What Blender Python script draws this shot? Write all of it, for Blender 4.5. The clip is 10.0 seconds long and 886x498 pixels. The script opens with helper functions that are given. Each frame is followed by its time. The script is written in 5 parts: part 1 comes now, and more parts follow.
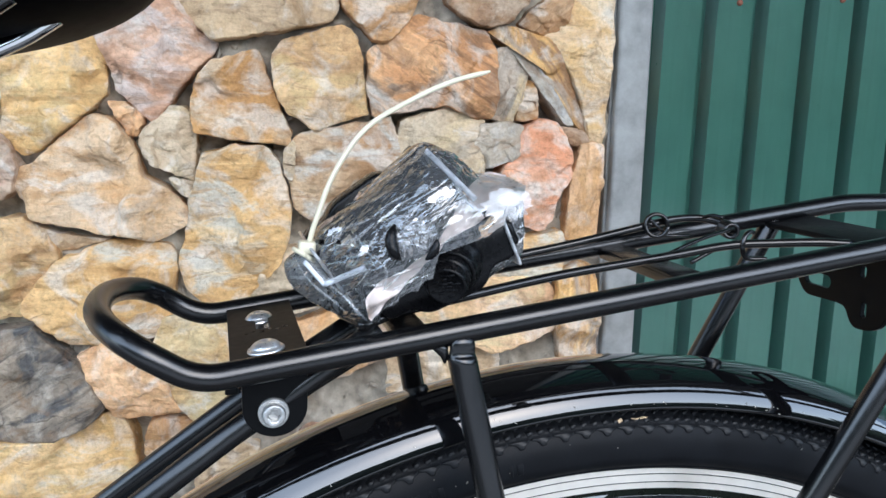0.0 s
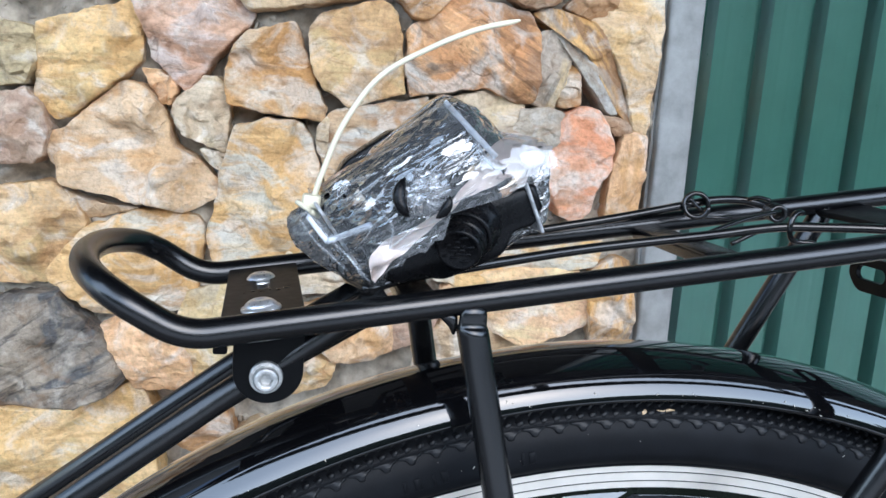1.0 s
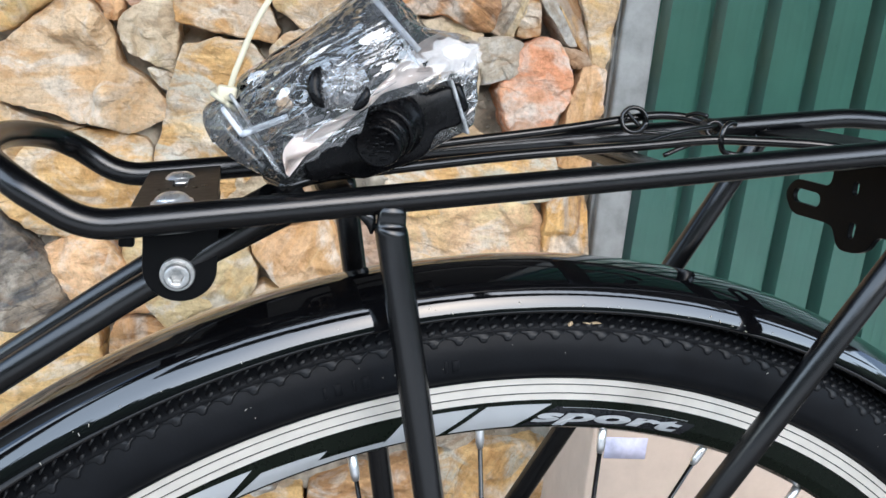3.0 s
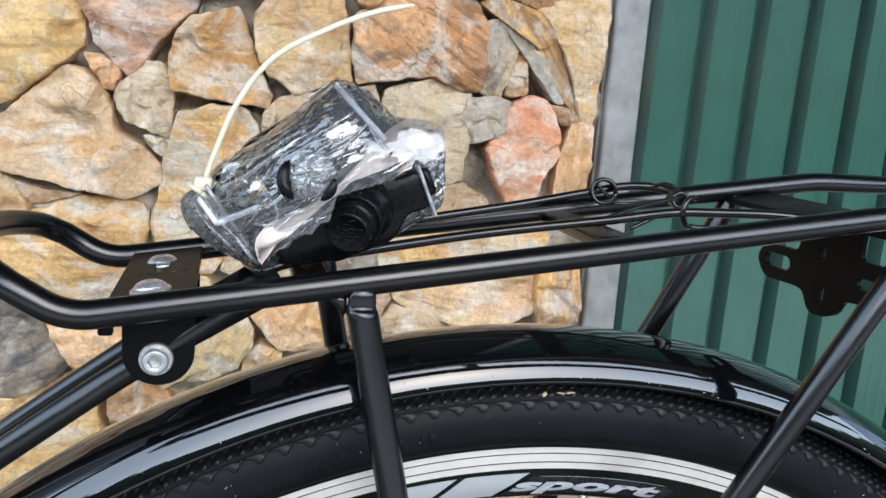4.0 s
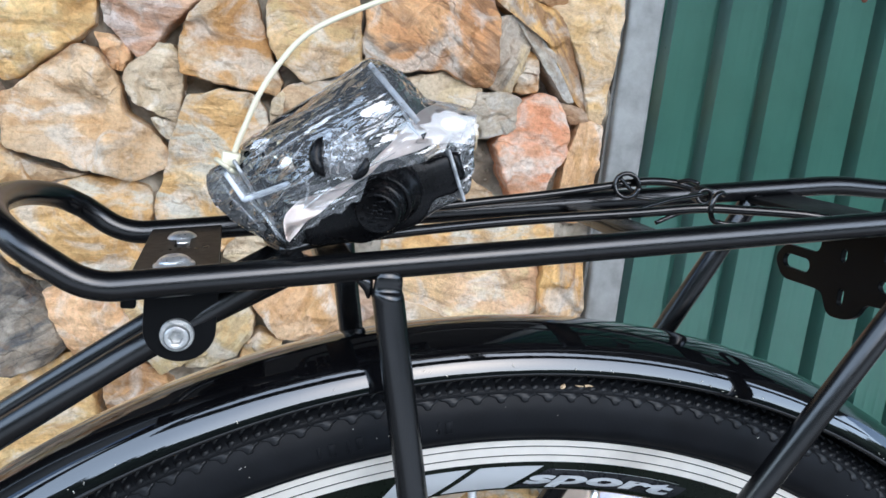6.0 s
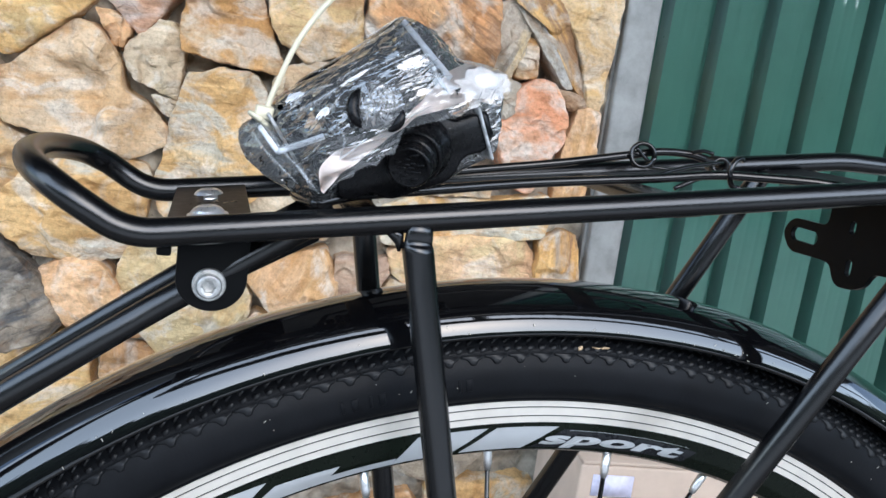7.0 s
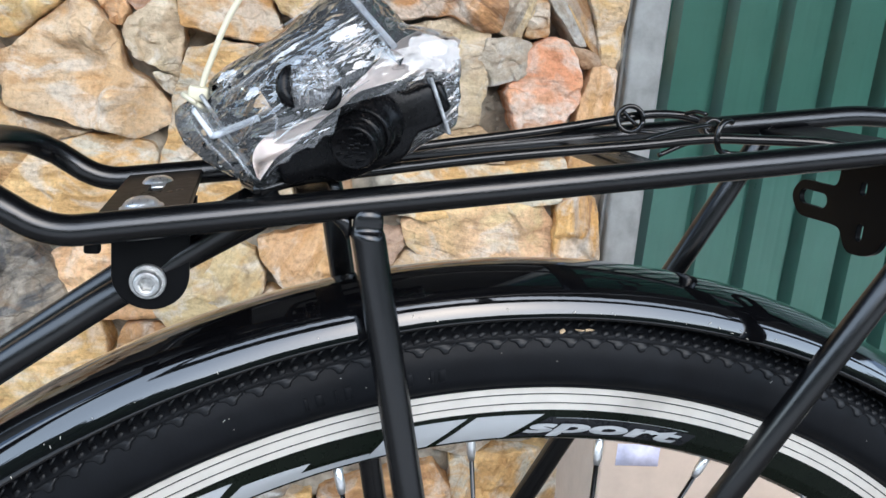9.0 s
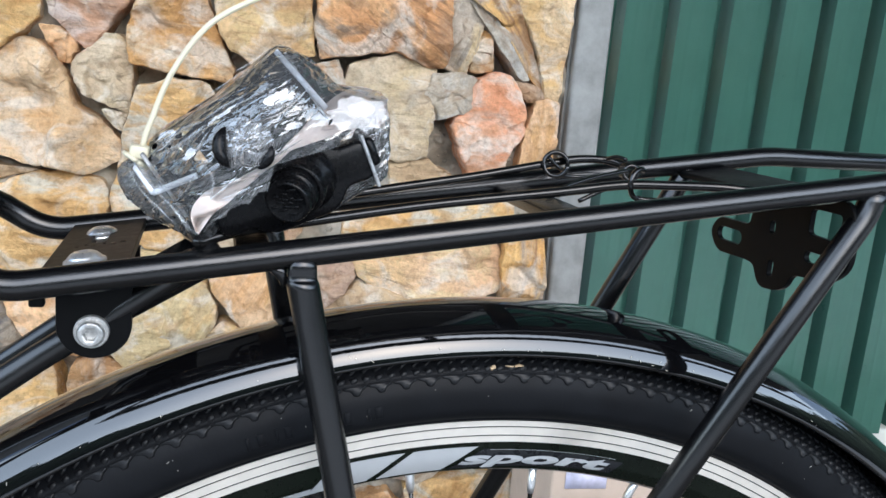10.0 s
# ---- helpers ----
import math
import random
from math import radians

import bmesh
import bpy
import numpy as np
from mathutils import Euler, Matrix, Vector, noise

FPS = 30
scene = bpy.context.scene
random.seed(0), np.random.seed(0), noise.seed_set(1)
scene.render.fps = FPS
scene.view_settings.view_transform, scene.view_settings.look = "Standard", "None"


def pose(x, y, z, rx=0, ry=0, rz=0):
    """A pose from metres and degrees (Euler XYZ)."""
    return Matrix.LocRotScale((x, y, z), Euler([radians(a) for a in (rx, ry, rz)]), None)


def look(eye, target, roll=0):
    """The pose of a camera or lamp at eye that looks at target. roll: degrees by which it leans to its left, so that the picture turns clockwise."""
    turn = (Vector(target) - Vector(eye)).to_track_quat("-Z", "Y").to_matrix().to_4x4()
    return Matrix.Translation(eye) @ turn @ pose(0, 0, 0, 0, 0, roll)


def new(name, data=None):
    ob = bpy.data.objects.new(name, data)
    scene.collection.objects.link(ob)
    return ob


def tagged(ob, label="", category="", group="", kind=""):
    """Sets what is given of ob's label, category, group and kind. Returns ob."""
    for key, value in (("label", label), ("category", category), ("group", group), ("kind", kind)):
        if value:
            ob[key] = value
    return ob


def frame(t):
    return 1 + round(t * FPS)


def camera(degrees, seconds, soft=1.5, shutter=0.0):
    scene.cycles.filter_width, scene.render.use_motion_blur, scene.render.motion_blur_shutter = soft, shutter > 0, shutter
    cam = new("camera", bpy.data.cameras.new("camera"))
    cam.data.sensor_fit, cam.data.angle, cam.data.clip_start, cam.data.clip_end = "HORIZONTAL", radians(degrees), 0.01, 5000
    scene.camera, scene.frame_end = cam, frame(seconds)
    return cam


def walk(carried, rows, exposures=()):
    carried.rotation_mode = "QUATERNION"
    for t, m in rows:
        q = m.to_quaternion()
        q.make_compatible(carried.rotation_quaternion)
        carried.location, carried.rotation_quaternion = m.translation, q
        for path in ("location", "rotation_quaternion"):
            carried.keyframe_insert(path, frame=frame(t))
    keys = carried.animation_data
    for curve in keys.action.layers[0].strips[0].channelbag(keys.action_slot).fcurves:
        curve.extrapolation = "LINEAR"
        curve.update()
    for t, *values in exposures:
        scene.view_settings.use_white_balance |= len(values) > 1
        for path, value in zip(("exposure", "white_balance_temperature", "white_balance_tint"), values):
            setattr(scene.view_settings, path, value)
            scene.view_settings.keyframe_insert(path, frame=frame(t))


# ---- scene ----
from mathutils.bvhtree import BVHTree

# ---- camera ----
cam = camera(54.9, 10.0)
ROWS = [
    (0, pose(-0.1737, -0.3498, 0.8264, 80.61, -1.35, -14.86)),
    (0.2, pose(-0.1739, -0.3581, 0.8322, 80.93, -1.19, -13.46)),
    (0.5, pose(-0.1678, -0.3500, 0.8267, 81.17, -1.74, -11.88)),
    (0.8, pose(-0.1616, -0.3350, 0.8181, 80.72, -3.01, -11.57)),
    (1, pose(-0.1579, -0.3283, 0.8097, 80.29, -3.82, -11.74)),
    (1.2, pose(-0.1559, -0.3254, 0.8092, 79.62, -4.65, -12.05)),
    (1.5, pose(-0.1515, -0.3271, 0.8031, 78.55, -5.54, -12.22)),
    (1.8, pose(-0.1484, -0.3282, 0.8030, 77.40, -5.98, -12.33)),
    (2, pose(-0.1448, -0.3258, 0.7995, 76.91, -6.13, -12.58)),
    (2.2, pose(-0.1385, -0.3263, 0.8001, 76.46, -6.02, -12.73)),
    (3.3, pose(-0.1395, -0.3289, 0.7932, 77.08, -5.54, -13.70)),
    (3.5, pose(-0.1343, -0.3320, 0.8001, 77.78, -5.22, -13.51)),
    (3.8, pose(-0.1290, -0.3370, 0.8100, 79.04, -4.58, -13.43)),
    (4, pose(-0.1302, -0.3374, 0.8095, 79.78, -4.35, -13.53)),
    (4.2, pose(-0.1252, -0.3347, 0.8082, 80.28, -4.28, -13.62)),
    (4.5, pose(-0.1224, -0.3373, 0.8103, 80.73, -4.27, -13.94)),
    (4.8, pose(-0.1181, -0.3372, 0.8122, 80.95, -4.47, -14.27)),
    (5, pose(-0.1230, -0.3338, 0.8077, 80.97, -4.90, -14.37)),
    (5.2, pose(-0.1275, -0.3294, 0.8037, 80.80, -5.37, -14.23)),
    (5.5, pose(-0.1412, -0.3326, 0.7996, 80.44, -6.10, -13.82)),
    (5.7, pose(-0.1407, -0.3304, 0.8030, 80.10, -6.42, -13.58)),
    (6.8, pose(-0.1516, -0.3403, 0.7962, 79.50, -7.33, -14.22)),
    (7, pose(-0.1570, -0.3364, 0.7878, 79.54, -7.65, -14.54)),
    (7.2, pose(-0.1510, -0.3278, 0.7840, 79.13, -7.80, -14.21)),
    (7.5, pose(-0.1444, -0.3092, 0.7797, 78.50, -7.05, -12.39)),
    (7.8, pose(-0.1399, -0.2851, 0.7847, 77.73, -5.38, -10.14)),
    (8, pose(-0.1371, -0.2847, 0.7910, 77.28, -4.54, -9.27)),
    (8.2, pose(-0.1264, -0.2926, 0.7863, 77.05, -4.24, -9.28)),
    (8.5, pose(-0.1157, -0.3068, 0.7857, 76.64, -4.39, -10.40)),
    (8.8, pose(-0.1211, -0.3145, 0.7884, 76.67, -4.76, -11.69)),
    (9, pose(-0.1233, -0.3189, 0.7936, 76.79, -5.05, -12.28)),
    (9.2, pose(-0.1255, -0.3189, 0.7913, 77.07, -5.26, -12.78)),
    (9.5, pose(-0.1255, -0.3203, 0.7915, 77.47, -5.29, -13.51)),
    (9.8, pose(-0.1195, -0.3315, 0.8023, 78.02, -5.10, -14.41)),
    (10, pose(-0.1183, -0.3369, 0.8064, 78.58, -4.75, -15.19)),
]
walk(cam, ROWS, [(t, stops, kelvin, 10) for t, stops, kelvin in ((0, 1.67, 6350), (0.5, 1.77, 6050), (1.0, 1.74, 6150), (1.5, 1.71, 6100), (2.0, 1.67, 6450), (3.5, 1.67, 6750), (4.5, 1.67, 6550), (5.5, 1.67, 6300), (7.5, 1.65, 6550), (10, 1.67, 6650))])

# ---- light: a bright overcast sky in front of the porch, roof overhead ----
world = bpy.data.worlds.new("world")
scene.world = world
world.use_nodes = True
wn = world.node_tree
sky = wn.nodes.new("ShaderNodeTexSky")
sky.sky_type = "NISHITA"
sky.sun_disc = False
sky.sun_elevation, sky.sun_rotation = radians(35), radians(172)
sky.air_density, sky.dust_density, sky.ozone_density = 1.0, 1.2, 1.5
wn.nodes["Background"].inputs["Strength"].default_value = 0.15
wn.links.new(sky.outputs["Color"], wn.nodes["Background"].inputs["Color"])
sun_data = bpy.data.lights.new("sun", "SUN")
sun_data.energy, sun_data.angle, sun_data.color = 2.6, radians(150), (0.78, 0.937, 1.10)
sun = new("sun", sun_data)
sun.matrix_world = look((-0.5, -4.0, 2.6), (0, 0, 0.0))


# ---- materials ----
def shader(name):
    m = bpy.data.materials.new(name)
    m.use_nodes = True
    nt = m.node_tree
    return m, nt, nt.nodes["Principled BSDF"]


def put(sock, value):
    sock.default_value = (*value, 1.0) if isinstance(value, tuple) and len(value) == 3 else value


def noise_node(nt, scale, detail=6.0, rough=0.6, stretch=None, distort=0.0):
    co = nt.nodes.new("ShaderNodeTexCoord")
    out = co.outputs["Object"]
    n = nt.nodes.new("ShaderNodeTexNoise")
    n.inputs["Scale"].default_value, n.inputs["Detail"].default_value = scale, detail
    n.inputs["Roughness"].default_value, n.inputs["Distortion"].default_value = rough, distort
    if stretch:
        mp = nt.nodes.new("ShaderNodeMapping")
        mp.inputs["Scale"].default_value = stretch
        mp.inputs["Rotation"].default_value = (0.3, 0.5, 0.2)
        nt.links.new(out, mp.inputs["Vector"])
        out = mp.outputs["Vector"]
    nt.links.new(out, n.inputs["Vector"])
    return n


def ramp(nt, source, stops):
    r = nt.nodes.new("ShaderNodeValToRGB")
    while len(r.color_ramp.elements) < len(stops):
        r.color_ramp.elements.new(0.5)
    for e, (p, c) in zip(r.color_ramp.elements, stops):
        e.position, e.color = p, (*c, 1.0)
    nt.links.new(source, r.inputs["Fac"])
    return r


def bump(nt, bsdf, source, strength, dist):
    b = nt.nodes.new("ShaderNodeBump")
    b.inputs["Strength"].default_value, b.inputs["Distance"].default_value = strength, dist
    nt.links.new(source, b.inputs["Height"])
    old = bsdf.inputs["Normal"].links
    if old:
        nt.links.new(old[0].from_socket, b.inputs["Normal"])
    nt.links.new(b.outputs["Normal"], bsdf.inputs["Normal"])


def plain(name, color, rough, metal=0.0, vary=0.12, scale=60.0, relief=0.0, relief_scale=400.0, coat=0.0, spec=0.5, rough_vary=0.08, coat_ior=1.5):
    """A surface of one colour with stains, uneven gloss and fine relief."""
    m, nt, b = shader(name)
    n = noise_node(nt, scale)
    lo, hi = tuple(c * (1 - vary) for c in color), tuple(min(1.0, c * (1 + vary)) for c in color)
    r = ramp(nt, n.outputs["Fac"], [(0.3, lo), (0.7, hi)])
    nt.links.new(r.outputs["Color"], b.inputs["Base Color"])
    n2 = noise_node(nt, scale * 3.1, 4.0)
    mr = nt.nodes.new("ShaderNodeMapRange")
    mr.inputs["To Min"].default_value, mr.inputs["To Max"].default_value = max(0.01, rough - rough_vary), min(1.0, rough + rough_vary)
    nt.links.new(n2.outputs["Fac"], mr.inputs["Value"])
    nt.links.new(mr.outputs["Result"], b.inputs["Roughness"])
    b.inputs["Metallic"].default_value = metal
    b.inputs["Specular IOR Level"].default_value = spec
    b.inputs["Coat Weight"].default_value = coat
    b.inputs["Coat Roughness"].default_value = 0.03
    b.inputs["Coat IOR"].default_value = coat_ior
    if relief:
        n3 = noise_node(nt, relief_scale, 5.0)
        bump(nt, b, n3.outputs["Fac"], relief, 0.0006)
    return m


def stone_mat(name, light, mid, dark, vein=None, streak=0.45):
    """Rough broken stone: broad zones of colour, iron stains, bedding streaks, fine cracks and grain."""
    m, nt, b = shader("stone_" + name)
    light, mid, dark = (tuple(v * k for v, k in zip(tone, (1.065, 0.87, 0.67))) for tone in (light, mid, dark))
    oi = nt.nodes.new("ShaderNodeObjectInfo")
    co = nt.nodes.new("ShaderNodeTexCoord")
    shift = nt.nodes.new("ShaderNodeVectorMath")
    shift.operation = "MULTIPLY_ADD"
    shift.inputs[1].default_value = (7.0, 3.0, 5.0)
    nt.links.new(oi.outputs["Random"], shift.inputs[0])
    nt.links.new(co.outputs["Object"], shift.inputs[2])
    place = shift.outputs["Vector"]

    def cloud(scale, detail, rough, stretch=None, distort=0.0):
        n = nt.nodes.new("ShaderNodeTexNoise")
        n.inputs["Scale"].default_value, n.inputs["Detail"].default_value = scale, detail
        n.inputs["Roughness"].default_value, n.inputs["Distortion"].default_value = rough, distort
        if stretch:
            mp = nt.nodes.new("ShaderNodeMapping")
            mp.inputs["Scale"].default_value = stretch
            nt.links.new(place, mp.inputs["Vector"])
            nt.links.new(mp.outputs["Vector"], n.inputs["Vector"])
        else:
            nt.links.new(place, n.inputs["Vector"])
        return n.outputs["Fac"]

    def blend(col, tone, fac, kind="MIX"):
        mx = nt.nodes.new("ShaderNodeMix")
        mx.data_type, mx.blend_type = "RGBA", kind
        nt.links.new(fac, mx.inputs["Factor"]) if kind == "MIX" else put(mx.inputs["Factor"], 1.0)
        nt.links.new(col, mx.inputs["A"])
        if isinstance(tone, tuple):
            mx.inputs["B"].default_value = (*tone, 1.0)
        else:
            nt.links.new(tone, mx.inputs["B"])
        return mx.outputs["Result"]

    zone = cloud(9.0, 4.0, 0.5, None, 0.8)
    col = ramp(nt, zone, [(0.36, tuple(0.5 * (a + c) for a, c in zip(mid, dark))), (0.48, mid), (0.64, light)]).outputs["Color"]
    stain = ramp(nt, cloud(12.0, 6.0, 0.55, (1.0, 1.0, 1.5), 1.2), [(0.50, (0, 0, 0)), (0.60, (0.9,) * 3)])
    col = blend(col, vein or dark, stain.outputs["Color"])
    bed = cloud(1.0, 7.0, 0.62, (9.0, 14.0, 60.0), 0.9)
    lines = ramp(nt, bed, [(0.36, (streak * 1.5,) * 3), (0.47, (0, 0, 0))])
    col = blend(col, dark, lines.outputs["Color"])
    pale = ramp(nt, bed, [(0.56, (0, 0, 0)), (0.68, (streak,) * 3)])
    col = blend(col, tuple(min(0.85, c * 1.22) for c in light), pale.outputs["Color"])
    bleach = ramp(nt, cloud(15.0, 5.0, 0.58, (1.0, 1.0, 1.2), 1.5), [(0.50, (0, 0, 0)), (0.63, (0.55,) * 3)])
    col = blend(col, tuple(0.35 * k + 0.65 * min(0.9, c * 1.05) for k, c in zip((0.70, 0.655, 0.575), light)) if light[0] < 0.52 else (0.70, 0.655, 0.575), bleach.outputs["Color"])
    iron = ramp(nt, cloud(19.0, 6.0, 0.6, (0.8, 1.0, 1.5), 1.8), [(0.54, (0, 0, 0)), (0.66, (0.65,) * 3)])
    col = blend(col, tuple(0.5 * c + 0.5 * k for c, k in zip(dark, (0.40, 0.22, 0.10))), iron.outputs["Color"])
    smear = ramp(nt, cloud(17.0, 7.0, 0.6, None, 0.6), [(0.60, (0, 0, 0)), (0.68, (0.40,) * 3)])
    col = blend(col, (0.42, 0.385, 0.33), smear.outputs["Color"])
    soot = ramp(nt, cloud(46.0, 9.0, 0.7, (0.9, 1.0, 1.4), 1.0), [(0.58, (0, 0, 0)), (0.70, (0.6,) * 3)])
    col = blend(col, tuple(c * 0.45 for c in dark), soot.outputs["Color"])
    # thin broken cracks
    crack = nt.nodes.new("ShaderNodeTexVoronoi")
    crack.feature = "DISTANCE_TO_EDGE"
    crack.inputs["Scale"].default_value = 1.0
    wob = nt.nodes.new("ShaderNodeTexNoise")
    wob.inputs["Scale"].default_value, wob.inputs["Detail"].default_value = 28.0, 5.0
    nt.links.new(place, wob.inputs["Vector"])
    bend = nt.nodes.new("ShaderNodeVectorMath")
    bend.operation = "MULTIPLY_ADD"
    bend.inputs[1].default_value = (0.05, 0.05, 0.05)
    nt.links.new(wob.outputs["Color"], bend.inputs[0])
    nt.links.new(place, bend.inputs[2])
    size = nt.nodes.new("ShaderNodeMapping")
    size.inputs["Scale"].default_value = (13.0, 13.0, 26.0)
    nt.links.new(bend.outputs["Vector"], size.inputs["Vector"])
    nt.links.new(size.outputs["Vector"], crack.inputs["Vector"])
    cut = ramp(nt, crack.outputs["Distance"], [(0.0, (1, 1, 1)), (0.035, (0, 0, 0))])
    some = ramp(nt, cloud(15.0, 3.0, 0.5), [(0.56, (0, 0, 0)), (0.66, (0.55,) * 3)])
    gap = nt.nodes.new("ShaderNodeMath")
    gap.operation = "MULTIPLY"
    nt.links.new(cut.outputs["Color"], gap.inputs[0])
    nt.links.new(some.outputs["Color"], gap.inputs[1])
    col = blend(col, tuple(c * 0.40 for c in dark), gap.outputs["Value"])
    grain = ramp(nt, cloud(190.0, 8.0, 0.75), [(0.30, (0.70, 0.68, 0.66)), (0.5, (1.0, 1.0, 1.0)), (0.70, (1.18, 1.18, 1.17))])
    col = blend(col, grain.outputs["Color"], None, "MULTIPLY")
    nt.links.new(col, b.inputs["Base Color"])
    b.inputs["Roughness"].default_value = 0.70
    b.inputs["Specular IOR Level"].default_value = 0.35
    flip = nt.nodes.new("ShaderNodeMath")
    flip.operation = "MULTIPLY"
    flip.inputs[1].default_value = -1.0
    nt.links.new(gap.outputs["Value"], flip.inputs[0])
    bump(nt, b, bed, 0.5, 0.008)
    bump(nt, b, cloud(38.0, 8.0, 0.62, (0.9, 1.0, 1.2), 0.5), 0.75, 0.012)
    bump(nt, b, flip.outputs["Value"], 0.8, 0.002)
    bump(nt, b, cloud(180.0, 6.0, 0.7), 0.5, 0.0025)
    return m


STONE = {
    "cream": stone_mat("cream", (0.737, 0.607, 0.389), (0.649, 0.497, 0.268), (0.493, 0.341, 0.166), (0.552, 0.377, 0.170)),
    "rose": stone_mat("rose", (0.621, 0.490, 0.426), (0.546, 0.394, 0.328), (0.402, 0.272, 0.217), (0.600, 0.490, 0.425)),
    "ash": stone_mat("ash", (0.576, 0.511, 0.401), (0.480, 0.413, 0.316), (0.321, 0.256, 0.191), (0.520, 0.366, 0.225)),
    "ochre": stone_mat("ochre", (0.588, 0.415, 0.230), (0.515, 0.330, 0.156), (0.373, 0.221, 0.100), (0.591, 0.439, 0.287)),
    "sand": stone_mat("sand", (0.680, 0.560, 0.375), (0.570, 0.430, 0.265), (0.345, 0.244, 0.150), (0.560, 0.390, 0.185)),
    "tan": stone_mat("tan", (0.589, 0.415, 0.251), (0.494, 0.330, 0.188), (0.351, 0.221, 0.123)),
    "rust": stone_mat("rust", (0.650, 0.453, 0.289), (0.539, 0.320, 0.178), (0.282, 0.173, 0.107), (0.260, 0.184, 0.130), 0.9),
    "umber": stone_mat("umber", (0.428, 0.342, 0.255), (0.331, 0.233, 0.167), (0.213, 0.147, 0.104), (0.533, 0.403, 0.284)),
    "umber2": stone_mat("umber2", (0.527, 0.450, 0.353), (0.390, 0.269, 0.172), (0.293, 0.184, 0.108), (0.506, 0.462, 0.386)),
    "amber": stone_mat("amber", (0.683, 0.510, 0.270), (0.538, 0.354, 0.157), (0.294, 0.196, 0.120), (0.357, 0.281, 0.216), 0.8),
    "quartz": stone_mat("quartz", (0.606, 0.584, 0.519), (0.496, 0.475, 0.420), (0.350, 0.328, 0.285), (0.568, 0.437, 0.264)),
    "buff": stone_mat("buff", (0.700, 0.640, 0.520), (0.640, 0.560, 0.430), (0.540, 0.440, 0.320), (0.643, 0.403, 0.175)),
    "bluegrey": stone_mat("bluegrey", (0.56, 0.57, 0.56), (0.44, 0.45, 0.46), (0.27, 0.27, 0.27), (0.60, 0.44, 0.24), 0.7),
    "cement": stone_mat("cement", (0.47, 0.475, 0.46), (0.34, 0.345, 0.34), (0.19, 0.195, 0.20), (0.52, 0.50, 0.46), 0.35),
    "coral": stone_mat("coral", (0.730, 0.446, 0.325), (0.643, 0.337, 0.228), (0.490, 0.262, 0.175), (0.651, 0.467, 0.358)),
    "moss": stone_mat("moss", (0.530, 0.508, 0.376), (0.433, 0.411, 0.303), (0.300, 0.278, 0.202)),
    "moss2": stone_mat("moss2", (0.624, 0.581, 0.418), (0.539, 0.496, 0.344), (0.394, 0.339, 0.231), (0.585, 0.378, 0.172)),
    "mauve": stone_mat("mauve", (0.508, 0.464, 0.431), (0.432, 0.356, 0.323), (0.322, 0.246, 0.224), (0.522, 0.391, 0.283)),
    "greige": stone_mat("greige", (0.626, 0.560, 0.473), (0.619, 0.499, 0.358), (0.565, 0.391, 0.227), (0.586, 0.368, 0.194)),
    "peach": stone_mat("peach", (0.783, 0.599, 0.436), (0.711, 0.514, 0.350), (0.590, 0.404, 0.252)),
    "gold": stone_mat("gold", (0.688, 0.546, 0.327), (0.613, 0.450, 0.242), (0.470, 0.317, 0.154), (0.554, 0.510, 0.412)),
    "slate": stone_mat("slate", (0.36, 0.35, 0.33), (0.17, 0.165, 0.16), (0.035, 0.035, 0.04), (0.09, 0.09, 0.09), 0.5),
    "blush": stone_mat("blush", (0.695, 0.597, 0.476), (0.641, 0.489, 0.358), (0.527, 0.343, 0.180), (0.606, 0.344, 0.148)),
    "blush2": stone_mat("blush2", (0.738, 0.607, 0.400), (0.656, 0.514, 0.405), (0.499, 0.379, 0.293), (0.708, 0.534, 0.294)),
}
MORTAR = plain("mortar", (0.31, 0.272, 0.218), 0.92, vary=0.5, scale=45.0, relief=1.0, relief_scale=110.0)
CONCRETE = plain("yard_paving", (0.42, 0.40, 0.375), 0.9, vary=0.18, scale=9.0, relief=0.6, relief_scale=120.0)
SLAB = plain("porch_slab", (0.075, 0.066, 0.057), 0.7, vary=0.25, scale=12.0, relief=0.3)
PLINTH = plain("plinth_render", (0.50, 0.51, 0.46), 0.88, vary=0.1, scale=20.0, relief=0.4)
ROOF = plain("roof_underside", (0.035, 0.032, 0.029), 0.8, vary=0.3, scale=3.0)
HEDGE = plain("hedge", (0.05, 0.07, 0.04), 0.9, vary=0.5, scale=8.0)
GALV = plain("galvanised_steel", (0.245, 0.245, 0.235), 0.6, 0.1, vary=0.22, scale=45.0, relief=0.15, relief_scale=90.0)
GREEN = plain("green_sheet_paint", (0.064, 0.182, 0.135), 0.30, vary=0.07, scale=14.0, relief=0.05, relief_scale=60.0, rough_vary=0.06, spec=0.15, coat=1.0, coat_ior=1.75)
SCREW = plain("rusty_screw", (0.22, 0.09, 0.06), 0.8, 0.0, spec=0.1)
SATIN = plain("satin_black_paint", (0.0018, 0.0019, 0.0023), 0.25, vary=0.2, scale=80.0, relief=0.04, relief_scale=1500.0, rough_vary=0.04, spec=0.65)
PLATE = plain("black_plate", (0.0028, 0.0030, 0.0034), 0.40, vary=0.2, scale=90.0, relief=0.05, relief_scale=1500.0, spec=0.08)
GLOSS = plain("gloss_black_mudguard", (0.0025, 0.0025, 0.003), 0.05, vary=0.2, scale=30.0, coat=1.0, relief=0.4, relief_scale=26.0, rough_vary=0.02, spec=0.35, coat_ior=1.55)
TREAD = plain("tread_rubber", (0.0080, 0.0086, 0.0098), 0.40, vary=0.3, scale=90.0, relief=0.12, relief_scale=900.0, spec=0.22)
